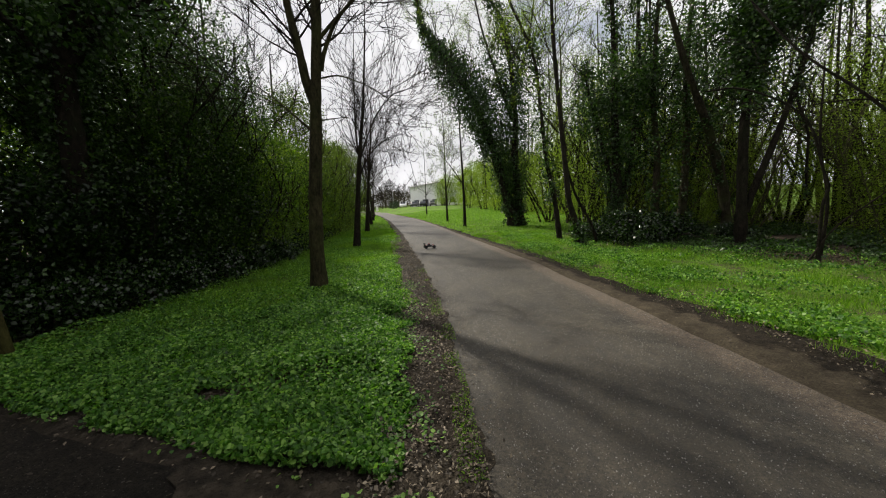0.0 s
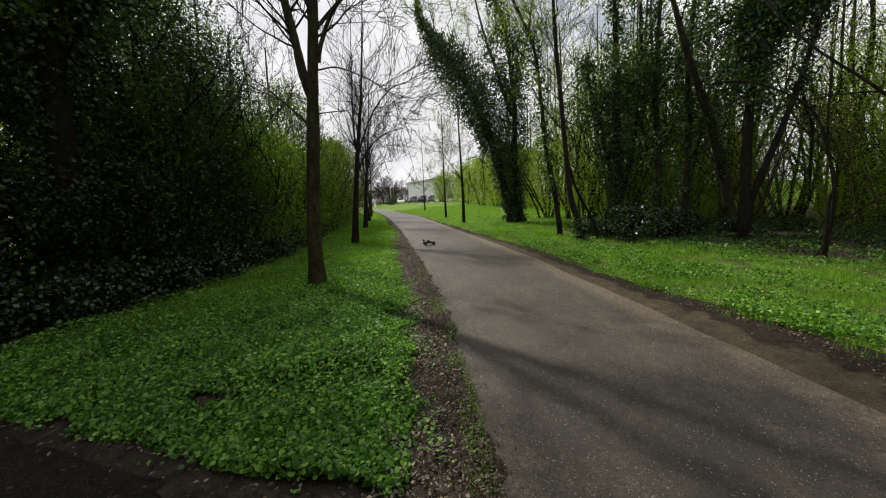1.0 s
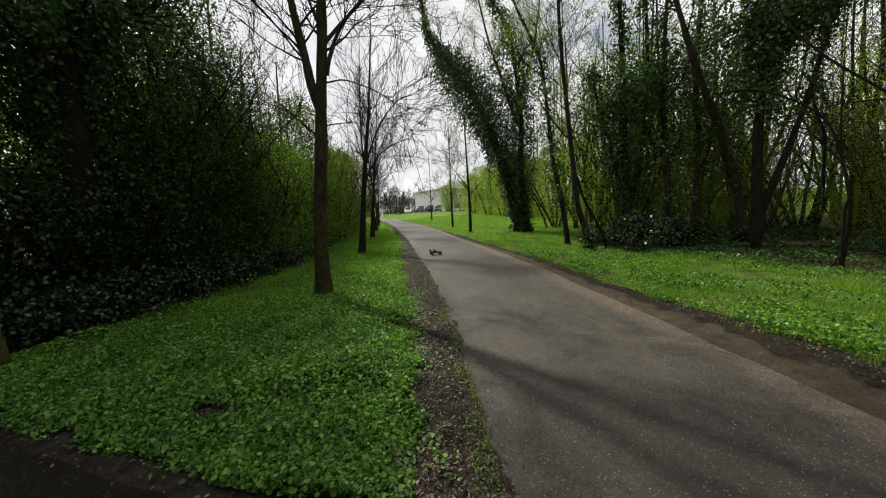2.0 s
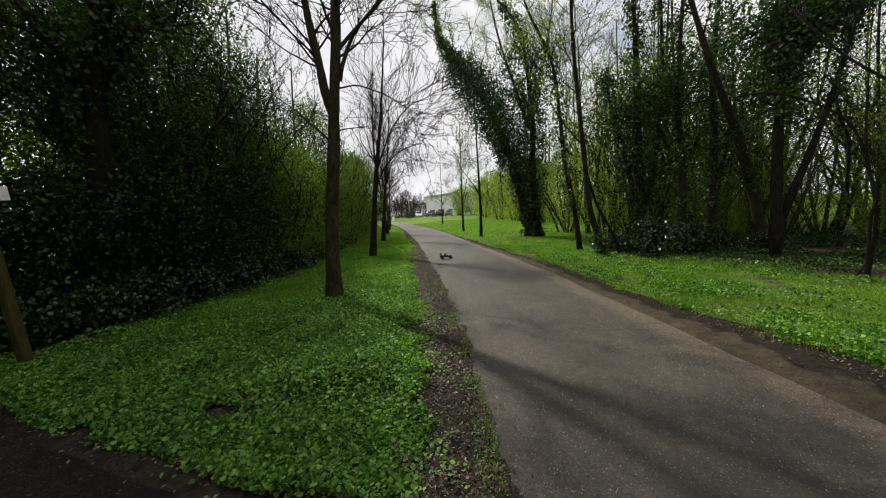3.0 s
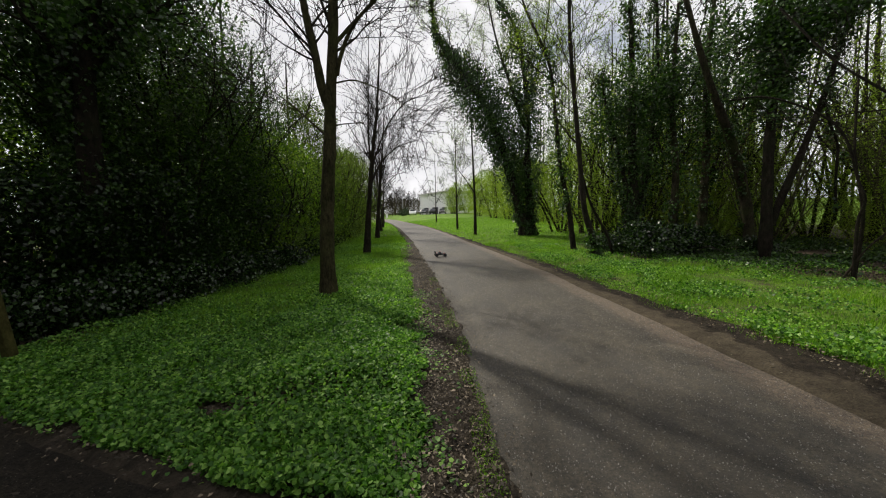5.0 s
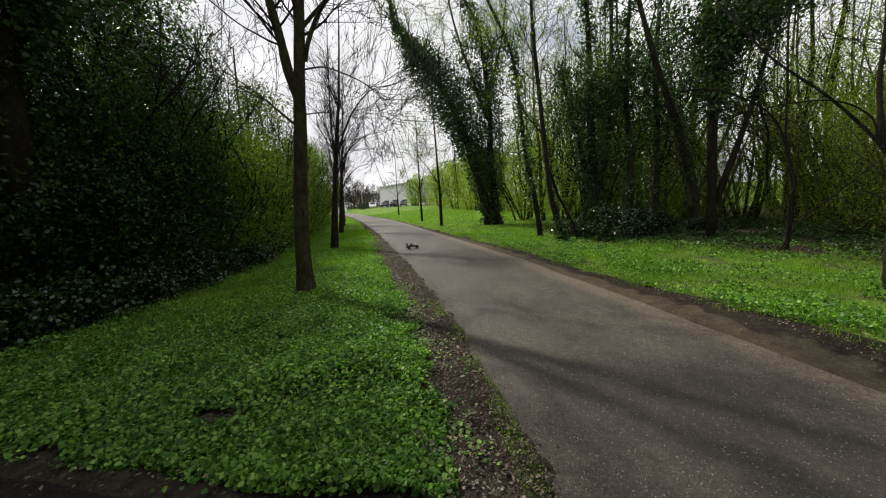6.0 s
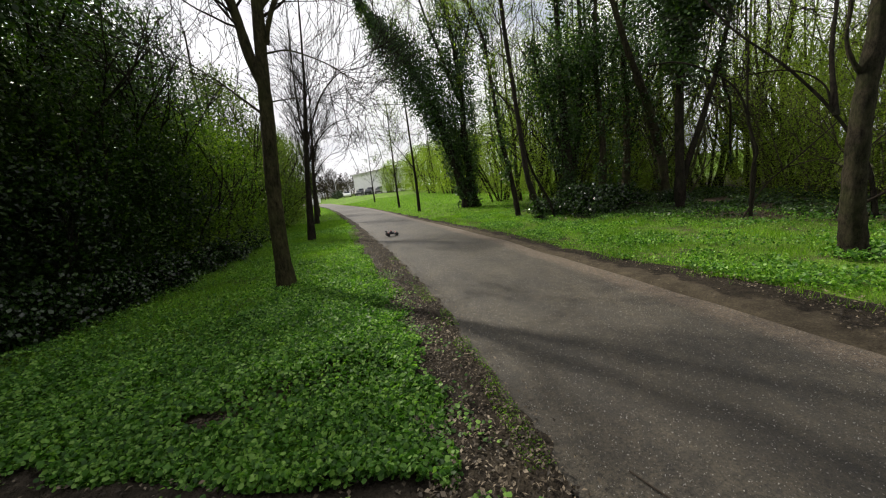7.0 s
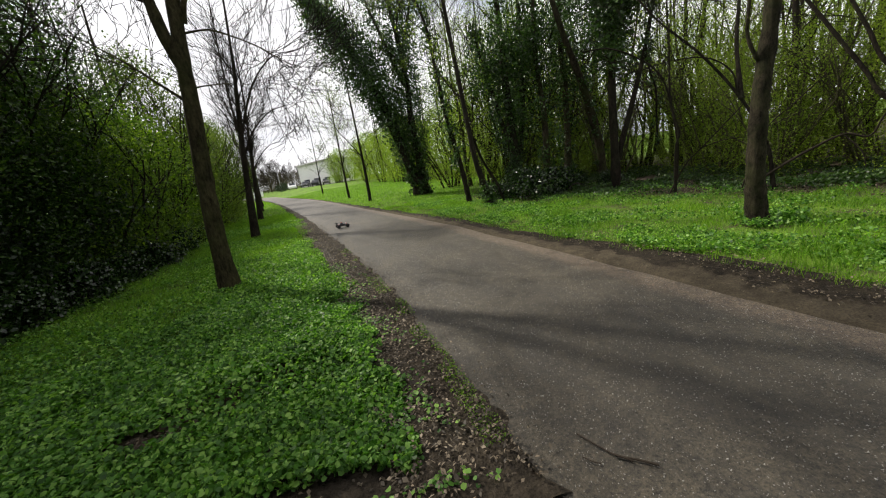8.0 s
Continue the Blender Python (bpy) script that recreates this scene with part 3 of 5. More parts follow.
# the row of bare street trees on the verge
bare_tree("street_tree", "bare young tree with smooth brown forked trunk on the verge", (-2.55, 7.22, 0), [
    (((0, 0, -0.1), (0.04, 0, 1.0), (0.13, 0, 2.05), (0.24, 0, 3.0), (0.30, 0, 3.67), (0.42, 0, 4.7), (0.48, 0.05, 5.7), (0.6, 0.2, 7.6), (0.7, 0.3, 9.5)), 0.146, 0.072, 0.55),
    (((0.28, 0, 3.55), (0.16, 0, 3.95), (0.08, 0, 4.53), (-0.03, 0, 5.15), (-0.12, 0, 5.8), (-0.4, -0.2, 7.6), (-0.6, -0.3, 9)), 0.098, 0.045, 0.3),
    (((0.45, 0, 4.15), (0.56, -0.05, 4.45), (0.83, -0.1, 4.93), (1.3, -0.2, 5.34), (1.7, -0.3, 5.8), (2.5, -0.4, 6.6)), 0.05, 0.012, 0.3),
    (((0.47, 0, 4.7), (0.8, 0.1, 5.1), (1.2, 0.2, 5.5), (1.9, 0.3, 6.3)), 0.04, 0.012, 0.3),
    (((0.43, 0, 4.02), (0.75, 0, 4.05), (1.05, 0, 3.95), (1.4, 0, 3.78), (1.65, 0, 3.6), (1.9, 0.05, 3.45)), 0.018, 0.005, 0.4),
    (((0.16, 0, 3.1), (-0.1, 0, 3.35), (-0.5, 0.1, 3.72), (-1.0, 0.2, 4.1)), 0.026, 0.008, 0.3),
    (((0.2, 0, 3.2), (0.35, 0.3, 3.35), (0.7, 0.8, 3.5)), 0.02, 0.008, 0.4),
    (((0.44, 0, 5.0), (0.25, 0.1, 5.4), (0.1, 0.1, 6.0)), 0.035, 0.012, 0.3),
    # crown limbs above the view, added for their shade on the near path
    (((0.5, 0.1, 6.2), (0.9, -0.8, 7.2), (1.2, -1.4, 8.0), (1.3, -1.7, 8.6)), 0.045, 0.012, 0.1),
    (((-0.2, -0.1, 6.4), (-1.0, -0.6, 7.2), (-1.9, -1.0, 8.0), (-2.6, -1.4, 9.2)), 0.05, 0.012, 0.1),
    (((-0.3, -0.1, 6.9), (-0.9, 0.8, 7.8), (-1.5, 1.6, 8.8), (-1.8, 2.2, 10.0)), 0.045, 0.012, 0.1),
    (((0.6, 0.2, 7.4), (0.5, 1.2, 8.2), (0.4, 2.0, 9.2), (0.4, 2.6, 10.4)), 0.045, 0.012, 0.1)],
    19, R(11), M_BARK, kids=(4, 3), minr=0.006, group="street trees", reach=(0.9, 1.9), up=0.06, spread=0.7, wig=0.07)
second = bare_tree("street_tree", "slim bare tree with many upright whips and drooping twigs", (-3.62, 14.4, 0), [
    (((0, 0, -0.1), (0.2, 0, 1.8), (0.43, 0, 3.6), (0.6, 0, 4.7), (0.77, 0, 5.87), (1.0, 0, 8.06), (1.1, 0, 9.4)), 0.13, 0.008, 0.3),
    (((0.42, 0, 3.3), (0.38, -0.1, 4.4), (0.45, -0.1, 6.0), (0.6, 0, 8.4)), 0.05, 0.012, 0.2),
    (((0.45, 0, 3.5), (0.75, 0.1, 4.3), (1.2, 0.2, 5.2), (1.9, 0.2, 5.9), (2.7, 0.2, 6.1)), 0.045, 0.012, 0.2),
    (((0.35, 0, 2.8), (0.8, -0.2, 3.5), (1.5, -0.3, 4.1), (2.3, -0.3, 4.3)), 0.04, 0.01, 0.2)],
    23, R(12), M_BARK_DARK, kids=(3, 4), minr=0.0065, group="street trees", reach=(1.0, 2.3), up=0.05, spread=0.5, wig=0.06, rise=0.7)
for x, y, a, s in ((-5.03, 22.6, 40, 1.0), (-6.5, 31, 150, 0.95), (-8.1, 39.5, 250, 1.0), (-9.8, 48, 75, 1.0), (-11.5, 57, 190, 0.95)):
    c = copy_thing(second, spun(x, y, a))
    c.scale = (s, s, s)
sapling = bare_tree("sapling", "slim young tree just coming into leaf on the lawn", (1.3, 22.8, 0), [
    (((0, 0, -0.1), (0.02, 0, 1.6), (0, 0, 3.2), (-0.05, 0, 5.5), (-0.08, 0, 8.0), (-0.1, 0, 9.5)), 0.10, 0.02, 0.3),
    (((0.0, 0, 2.7), (-0.5, 0, 3.5), (-1.1, 0.1, 4.4), (-1.5, 0.1, 5.6)), 0.04, 0.01, 0.3)],
    22, R(13), M_BARK_DARK, kids=(3, 3), minr=0.009, group="lawn saplings", leaf=L_PALE, leafsize=0.065, perleaf=2, reach=(1.0, 1.9))
for x, y, a, s in ((0.23, 29.8, 120, 0.95), (-2.53, 49.5, 200, 1.0)):
    c = copy_thing(sapling, spun(x, y, a))
    c.scale = (s, s, s)


def ivy_tree(name, label, at, stems, ivies, rng, bark=M_BARK_DARK, twigs=8, group="ivied trees", tuft=None, haze=0):
    """ivies: for each stem (leaf count, thickness, from, to)."""
    top = thing(name, label, "tree", at, group)
    b, iv, tips = Geo(), Geo(), []
    for k, ((pts, r0, r1, lo), (n, thick, a, z, *swell)) in enumerate(zip(stems, ivies)):
        g = Geo()
        line, r = limb(g, [A(*q) for q in pts], r0, r1, rng, 12 if r0 > 0.09 else 7, flare=0.4 if k == 0 else 0.1, knots=0.08)
        gpart("limb" if k else "trunk", g, bark, top)
        if n:
            ivy_on(iv, line, r, n, thick, 0.07 + 0.002 * at[1], rng, a, z, swell)
        for _ in range(int(twigs * (1 - lo))):
            u = rng.uniform(lo, 1.0) * (len(line) - 1)
            i = min(int(u), len(line) - 2)
            ax = unit(line[i + 1] - line[i])
            side = unit(np.cross(ax, rng.normal(size=3)))
            grow(b, line[i], ax * 0.6 + side * 0.8, rng.uniform(1.0, 2.2), max(r[i] * 0.3, 0.008), 2, rng, tips, 0.08, 0.8, (4, 4), 0.007)
    for c, rad, n in tuft or ():
        m = n // 30
        p = unit(rng.normal(size=(m, 3))) * rad * (rng.uniform(0.15, 1, (m, 1)) ** 0.5) * A(1, 1, 1.1)
        clumps(iv, p + A(*c), 0.16, 30, 0.088, rng, 0.8, aim=A(0, 0, 1), flat=0.3)
    if b.v:
        tagged(gpart("brushwood", b, M_TWIG, top), kind="stuff")
    if haze:
        c = Geo()
        clumps(c, np.concatenate(tips), 0.09, haze, 0.06, rng)
        gpart("crown", c, L_PALE, top, "haze of small pale young leaves")
    if iv.v:
        gpart("ivy", iv, L_IVY, top, "dark glossy ivy leaves")
    return top


ivy_tree("leaning_tree", "two-stemmed leaning tree clad in dark ivy", (4.2, 20.6, 0), [
    (((-0.12, 0, -0.1), (-0.55, 0, 1.8), (-1.1, 0, 4.0), (-1.6, 0, 5.6), (-2.3, 0, 7.25), (-3.4, 0, 9.0), (-4.4, 0, 10.3), (-4.95, 0, 11.5), (-5.05, 0, 13.0)), 0.30, 0.05, 0.5),
    (((0.25, 0.1, -0.1), (0.12, 0.1, 1.9), (0.0, 0.1, 3.85), (0.1, 0.1, 6.2), (-0.1, 0, 8.58), (-0.6, 0, 11.36), (-1.9, 0, 13.2)), 0.27, 0.05, 0.45),
    (((-0.1, 0, 6.0), (-0.9, 0.2, 8.6), (-1.6, 0.3, 11), (-2.2, 0.3, 14)), 0.10, 0.03, 0.3),
    (((0.0, 0, 7.5), (0.9, 0.2, 10), (1.4, 0.3, 13)), 0.09, 0.03, 0.2)],
    [(24000, 1.15, 0.0, 1.0, (0, 0.08), (0.12, 0.18), (0.28, 0.45), (0.45, 0.9), (0.56, 1.0), (0.64, 0.75), (0.74, 0.28), (0.86, 0.09), (1, 0.03)),
     (11000, 0.8, 0.0, 0.95, (0, 0.2), (0.15, 0.35), (0.35, 0.75), (0.55, 0.9), (0.75, 0.6), (1, 0.2)), (1500, 0.5, 0.05, 0.6), (1200, 0.5, 0.05, 0.6)], R(21), twigs=34, haze=4,
    tuft=[((-3.1, 0, 8.6), 0.6, 500), ((-1.9, 0, 8.0), 0.5, 260), ((0.5, 0, 7.6), 0.8, 500), ((0.7, 0, 5.4), 0.7, 380), ((-1.1, 0, 7.6), 0.5, 260), ((0.9, 0.1, 9.4), 0.5, 200)])
ivy_tree("slim_tree", "slim dark tree with sparse ivy on its stem", (4.28, 13.2, 0), [
    (((0, 0, -0.1), (-0.1, 0, 0.8), (-0.23, 0, 1.7), (-0.5, 0, 3.1), (-0.66, 0, 4.85), (-0.9, 0, 6.56), (-1.7, 0, 8.4), (-2.3, 0, 10.5)), 0.105, 0.03, 0.45)],
    [(1500, 0.20, 0.25, 0.75)], R(22), twigs=44, haze=2)
ivy_tree("slim_tree", "slim bare dark tree with a slight bend", (4.38, 11.33, 0), [
    (((0, 0, -0.1), (-0.2, 0, 0.7), (-0.43, 0, 1.5), (-0.57, 0, 2.85), (-0.71, 0, 4.35), (-0.85, 0, 5.96), (-0.9, 0, 7.5), (-0.7, 0, 9.6)), 0.105, 0.04, 0.5),
    (((-0.5, 0, 2.5), (-0.1, 0.3, 1.6), (0.45, 0.5, 0.7), (0.75, 0.6, -0.1)), 0.035, 0.05, 0.9)],
    [(500, 0.12, 0.0, 0.15), (0, 0, 0, 1)], R(23), twigs=40, haze=2)
ivy_tree("ivied_tree", "tall tree smothered in dark ivy", (6.15, 12.9, 0), [
    (((0, 0, -0.1), (0.05, 0, 2.0), (-0.05, 0, 4.0), (-0.1, 0, 6.3), (-0.2, 0, 8.2)), 0.20, 0.06, 0.6),
    (((0.1, 0, 1.0), (-0.4, 0, 3), (-0.9, 0, 4.8), (-1.1, 0, 6.0)), 0.09, 0.03, 0.6),
    (((0.1, 0.2, 0.8), (0.7, 0.3, 3), (0.9, 0.3, 6), (0.8, 0.3, 9)), 0.12, 0.04, 0.5)],
    [(3000, 0.34, 0.03, 1.0), (1500, 0.34, 0.1, 1), (2200, 0.34, 0.05, 0.95)], R(24), twigs=8,
    tuft=[((-0.3, -0.1, 5.2), 1.0, 2600), ((0.7, 0, 5.0), 0.9, 1600), ((-1.0, 0, 4.4), 0.8, 1500), ((0.1, 0, 3.2), 0.7, 900)])
ivy_tree("ivied_tree", "tree with ivied stems and a bare mossy leaning stem", (8.35, 12.8, 0), [
    (((0.75, -1.3, -0.1), (0.5, -1.3, 1.6), (0.0, -1.3, 3.3), (-0.45, -1.3, 4.4), (-0.88, -1.3, 5.5), (-1.5, -1.3, 7.4), (-2.1, -1.3, 9.4)), 0.15, 0.06, 0.7),
    (((-0.9, 0, -0.1), (-0.8, 0, 2.5), (-1.0, 0, 5.0), (-0.9, 0, 8.0)), 0.15, 0.05, 0.6),
    (((0.3, 0.3, -0.1), (0.4, 0.3, 3.0), (0.3, 0.3, 6.0), (0.5, 0.3, 9.0)), 0.16, 0.05, 0.6)],
    [(500, 0.1, 0.05, 0.4), (2600, 0.34, 0.02, 1), (2700, 0.36, 0.05, 1)], R(25), M_BARK_MOSS, twigs=8,
    tuft=[((-0.9, 0, 5.4), 1.0, 2100), ((0.4, 0.2, 5.8), 1.1, 2500), ((0.5, 0, 4.0), 0.8, 1400)])
ivy_tree("ivied_tree", "thick forked tree with a heavy ivy crown", (8.3, 10.1, 0), [
    (((0, 0, -0.1), (-0.03, 0, 1.2), (-0.08, 0, 2.9), (-0.05, 0, 4.2), (0.0, 0, 5.56), (0.3, 0, 7.5), (0.5, 0, 9.2)), 0.135, 0.07, 0.6),
    (((0.1, 0, 0.9), (0.28, 0, 1.5), (0.78, 0, 2.84), (1.2, 0, 4.15), (1.6, 0, 5.8), (2.0, 0, 7.8)), 0.10, 0.04, 0.45),
    (((0.0, 0.1, 4.5), (0.7, 0, 5.6), (1.6, -0.1, 6.4), (2.6, -0.2, 6.9)), 0.08, 0.03, 0.2),
    (((1.2, 0, 4.1), (1.55, 0.1, 3.4), (1.75, 0.1, 2.9), (1.78, 0.1, 2.0), (1.85, 0.1, 1.2)), 0.04, 0.025, 0.9)],
    [(5200, 0.42, 0.42, 1.0), (900, 0.16, 0.55, 1), (1800, 0.35, 0, 1), (60, 0.1, 0, 1)], R(26), twigs=9,
    tuft=[((0.2, 0, 5.8), 0.9, 2900), ((1.1, 0, 6.1), 0.8, 2500), ((1.8, -0.1, 6.5), 0.7, 1600), ((-0.3, 0, 4.6), 0.7, 1700), ((-0.4, 0.3, 6.2), 0.8, 1700)])
bare_tree("verge_tree", "thick straight tree with rough brown bark by the path", (5.65, 4.36, 0), [
    (((0, 0, -0.1), (-0.08, 0, 0.4), (-0.13, 0, 0.84), (-0.14, 0, 1.4), (-0.12, 0, 2.01), (-0.02, 0, 3.06), (0.12, 0.1, 4.6), (0.2, 0.2, 6.5), (0.3, 0.2, 9)), 0.142, 0.07, 0.6),
    (((-0.1, 0, 2.25), (-0.24, 0.05, 2.45), (-0.32, 0.1, 2.75), (-0.33, 0.1, 3.4), (-0.5, 0.2, 4.5)), 0.035, 0.012, 0.5),
    (((0.1, 0, 4.6), (0.7, 0.4, 5.6), (1.2, 0.8, 7)), 0.08, 0.02, 0.3)],
    9, R(27), M_BARK_ROUGH, kids=(4, 4), minr=0.006)

# wood behind the verge: slender trees, arching limbs, fresh shrubs
woods = [bare_tree("woodland_tree", "slender woodland tree with a haze of pale spring leaves", (15.0, 12.6, 0), [
    (((0, 0, -0.1), (0.15, 0, 2), (0.1, 0.1, 4.5), (0.4, 0.1, 7), (0.5, 0, 10), (0.6, 0, 12)), 0.13, 0.03, 0.2),
    (((0.1, 0, 1.2), (-0.6, 0.2, 3.2), (-1.0, 0.3, 5.5), (-1.2, 0.3, 9)), 0.08, 0.02, 0.3),
    (((0.1, 0.1, 0.6), (0.9, 0.2, 2.5), (1.5, 0.3, 4.6), (1.8, 0.3, 8)), 0.07, 0.02, 0.3)],
    14, R(31), M_BARK_MOSS, kids=(3, 3), minr=0.008, leaf=L_PALE, leafsize=0.11, perleaf=1, group="woodland trees", reach=(1.2, 2.4), fullness=0.6),
    bare_tree("woodland_tree", "slender straight woodland tree with sparse pale leaves", (13.5, 8.5, 0), [
    (((0, 0, -0.1), (0.05, 0, 3), (-0.1, 0.1, 6), (0.1, 0.1, 9), (0.1, 0, 13)), 0.12, 0.03, 0.25),
    (((0.5, 0.3, -0.1), (0.6, 0.3, 3), (0.9, 0.4, 7), (0.9, 0.4, 11)), 0.08, 0.02, 0.3)],
    15, R(32), M_BARK_DARK, kids=(3, 3), minr=0.008, leaf=L_PALE, leafsize=0.11, perleaf=1, group="woodland trees", reach=(1.0, 2.2), fullness=0.6)]
# the last six spots lie unseen behind the camera, added to block sky light
spots = [(12.5, 5.2), (15.5, 6.5), (17, 10), (14.5, 13), (12, 15.5), (17.5, 16), (13.5, 19.5), (10.5, 18.5), (16, 24), (19.5, 28), (13.5, 27), (18, 34), (15, 40), (21, 20), (19, 1), (8, 47), (11, 43), (6.6, 55), (8.4, 43), (10.4, 35), (12.4, 23.5), (11.5, 36), (10, 40.5), (13, 33), (9.2, 46), (12.5, 29), (14.5, 36.5), (13.2, 15.5), (15.8, 11.5), (16.4, 8), (9.0, 18.4), (11.6, 20.6), (7.4, 21.0), (12, -3), (8, -6), (4.5, -9), (-2, -8.5), (-7, -6), (6.5, -4)]
for k, q in enumerate(spots):
    scatter(woods[k % 2], [q], [0.85 + 0.35 * RNG.random()])
bare_tree("arching_tree", "crooked tree with long arching mossy limbs", (8.55, 5.85, 0), [
    (((0, 0, -0.1), (-0.1, 0.15, 1.0), (-0.38, 0.52, 2.01), (-0.8, 1.09, 3.06), (-1.39, 1.8, 4.14), (-1.9, 2.4, 5.4)), 0.042, 0.018, 0.6),
    (((-0.42, 0.57, 2.1), (-0.5, 0.66, 2.6), (-0.75, 1.0, 2.98), (-1.15, 1.5, 3.1), (-1.7, 2.2, 3.05)), 0.02, 0.01, 0.5),
    (((-0.38, 0.52, 2.01), (-0.2, 0.8, 3.2), (0.1, 1.0, 4.4), (0.2, 1.2, 6)), 0.05, 0.02, 0.4)],
    9, R(33), M_BARK_DARK, kids=(3, 3), minr=0.006, reach=(0.8, 1.5), group="arching trees")
bare_tree("arching_tree", "thin dark bowed stem at the wood's edge", (7.45, 7.3, 0), [
    (((0.05, 0, -0.1), (0.03, 0, 0.6), (0.02, -0.01, 1.14), (0.06, -0.05, 1.51), (-0.01, 0.03, 1.9), (-0.14, 0.18, 2.68), (-0.39, 0.45, 3.2), (-0.9, 1.0, 3.7), (-1.3, 1.5, 3.8)), 0.032, 0.016, 0.6),
    (((0.5, 0.4, -0.1), (0.45, 0.3, 1.2), (0.3, 0.4, 2.4), (0.35, 0.5, 4.0)), 0.035, 0.015, 0.5)],
    9, R(35), M_BARK_DARK, kids=(3, 3), minr=0.005, reach=(0.6, 1.2), group="arching trees")
bare_tree("arching_tree", "leaning dark tree with two long slanting limbs", (9.5, 3.6, 0), [
    (((0, 0, -0.1), (-0.12, 0.35, 0.8), (-0.42, 1.06, 1.64), (-0.51, 1.26, 2.06), (-0.66, 1.58, 2.68), (-0.89, 2.03, 3.56), (-1.3, 2.8, 5.0), (-1.8, 3.4, 6.6)), 0.045, 0.026, 0.7),
    (((0.12, -0.2, -0.1), (-0.1, 0.4, 1.1), (-0.43, 1.08, 2.18), (-0.52, 1.3, 2.75), (-0.63, 1.53, 3.34), (-0.9, 2.1, 4.8), (-1.1, 2.5, 6.5)), 0.04, 0.024, 0.7)],
    9, R(34), M_BARK_DARK, kids=(3, 3), minr=0.006, reach=(0.9, 1.8), group="arching trees")

pale = [shrub("woodland_shrub", "leggy shrub in fresh yellow-green spring leaf", (10.8, 7.4, 0), 3.4, 1.7, R(41), L_PALE, 10500, 0.045, 9, "woodland shrubs", M_STEM, hollow=0.1, clump=4, sigma=0.26, lean=0.5),
        shrub("woodland_shrub", "tall loose shrub with small pale green leaves", (13.2, 11.0, 0), 4.6, 1.9, R(42), L_PALE, 11000, 0.045, 9, "woodland shrubs", M_STEM, hollow=0.1, clump=4, sigma=0.3, lean=0.4)]
edge_spots = [(10.9, 4.2), (12.3, 2.6), (11.2, 1.0), (12.6, 6.2), (11.8, 9.2), (14.4, 4.2), (14.6, 8.6), (11.0, 13.4), (12.6, 14.6), (10.6, 16.4), (9.6, 15.0), (12.4, 17.6), (11.0, 20.5), (13.0, 22.5), (14.4, 18.5), (12.6, 25.5), (14.8, 27.5), (15.6, 31), (14.4, 34.5), (16.8, 37.5), (15.4, 14.2), (17.2, 20.2), (17.6, 25.5), (18.8, 31.5), (8.2, 37), (9.2, 33), (10.2, 29), (11.5, 38.5), (12.2, 31.5), (13.4, 9.4), (13.6, 16.6)]
back = [shrub("woodland_shrub", "leggy shrub in fresh olive-green spring leaf deep in the wood", (14.2, 6.6, 0), 3.6, 1.8, R(46), L_PALE, 9000, 0.055, 8, "woodland shrubs", M_STEM, hollow=0.1, clump=4, sigma=0.28, lean=0.5),
        shrub("woodland_shrub", "tall loose olive-green shrub deep in the wood", (15.6, 8.4, 0), 4.8, 2.0, R(47), L_PALE, 9000, 0.055, 8, "woodland shrubs", M_STEM, hollow=0.1, clump=4, sigma=0.32, lean=0.4)]
for k, q in enumerate(edge_spots):
    scatter((back if q[0] > 14 or q[1] > 22 else pale)[k % 2], [q], [(0.8 if k < 30 else 1.1) + 0.4 * RNG.random()])
leafy = shrub("leafy_tree", "tall bushy tree in soft pale green spring leaf", (8.6, 47, 0), 8.5, 2.9, R(44), L_PALE, 7000, 0.18, 6, "leafy trees", M_BARK_DARK, hollow=0.15, clump=7, sigma=0.35, lean=0.25, low=0.08, category="tree")
scatter(leafy, [(0.6, 82), (-0.2, 85.5), (3.0, 82), (4.6, 73), (6.8, 78), (4.4, 64), (7.0, 66), (9.8, 70), (6.2, 56), (9.2, 58), (12, 61), (7.6, 50), (11.6, 52), (12.4, 44), (9.8, 40), (13.6, 37), (11.4, 34)],
        [0.85, 0.75, 0.8, 0.85, 1.1, 0.8, 0.95, 1.1, 0.8, 0.95, 1.1, 0.7, 1.0, 0.95, 0.75, 0.9, 0.75])
screen = shrub("leafy_tree", "tall bushy woodland tree in thin olive spring leaf", (21.5, 8.5, 0), 6.2, 2.3, R(45), L_PALE, 10500, 0.062, 9, "leafy trees", M_BARK_DARK, hollow=0.1, clump=5, sigma=0.35, lean=0.3, low=0.03, category="tree")
scatter(screen, [(16.2, 5.6), (15.8, 9.8), (17.2, 2.6), (14.2, 11.4), (16.6, 13.0), (18.4, 7.4), (13.6, 14.2), (10.2, 18.8), (8.0, 20.2), (19.8, 5.2), (18.8, 9.6), (17.8, 14.8), (19.6, 17.8), (17.2, 22.4), (15.2, 21.2), (17.8, 29.5), (8.6, 17.2), (11.2, 16.2), (6.9, 23.0), (9.8, 21.4), (12.6, 19.8)], [0.98, 1.05, 0.95, 1.1, 1.2, 1.1, 1.2, 1.6, 1.4, 0.95, 1.0, 1.1, 1.2, 1.0, 1.0, 1.1, 1.2, 1.35, 1.1, 1.3, 1.3])
mound = shrub("ivy_mound", "low mound of glossy dark ivy and bramble", (6.0, 11.6, 0), 0.95, 1.1, R(43), L_GLOSS, 4200, 0.085, 6, "ivy mounds", wide=0.8, clump=8, sigma=0.1)
scatter(mound, [(7.2, 11.6), (8.9, 11.2), (5.2, 12.9)], [0.85, 0.5, 0.6])

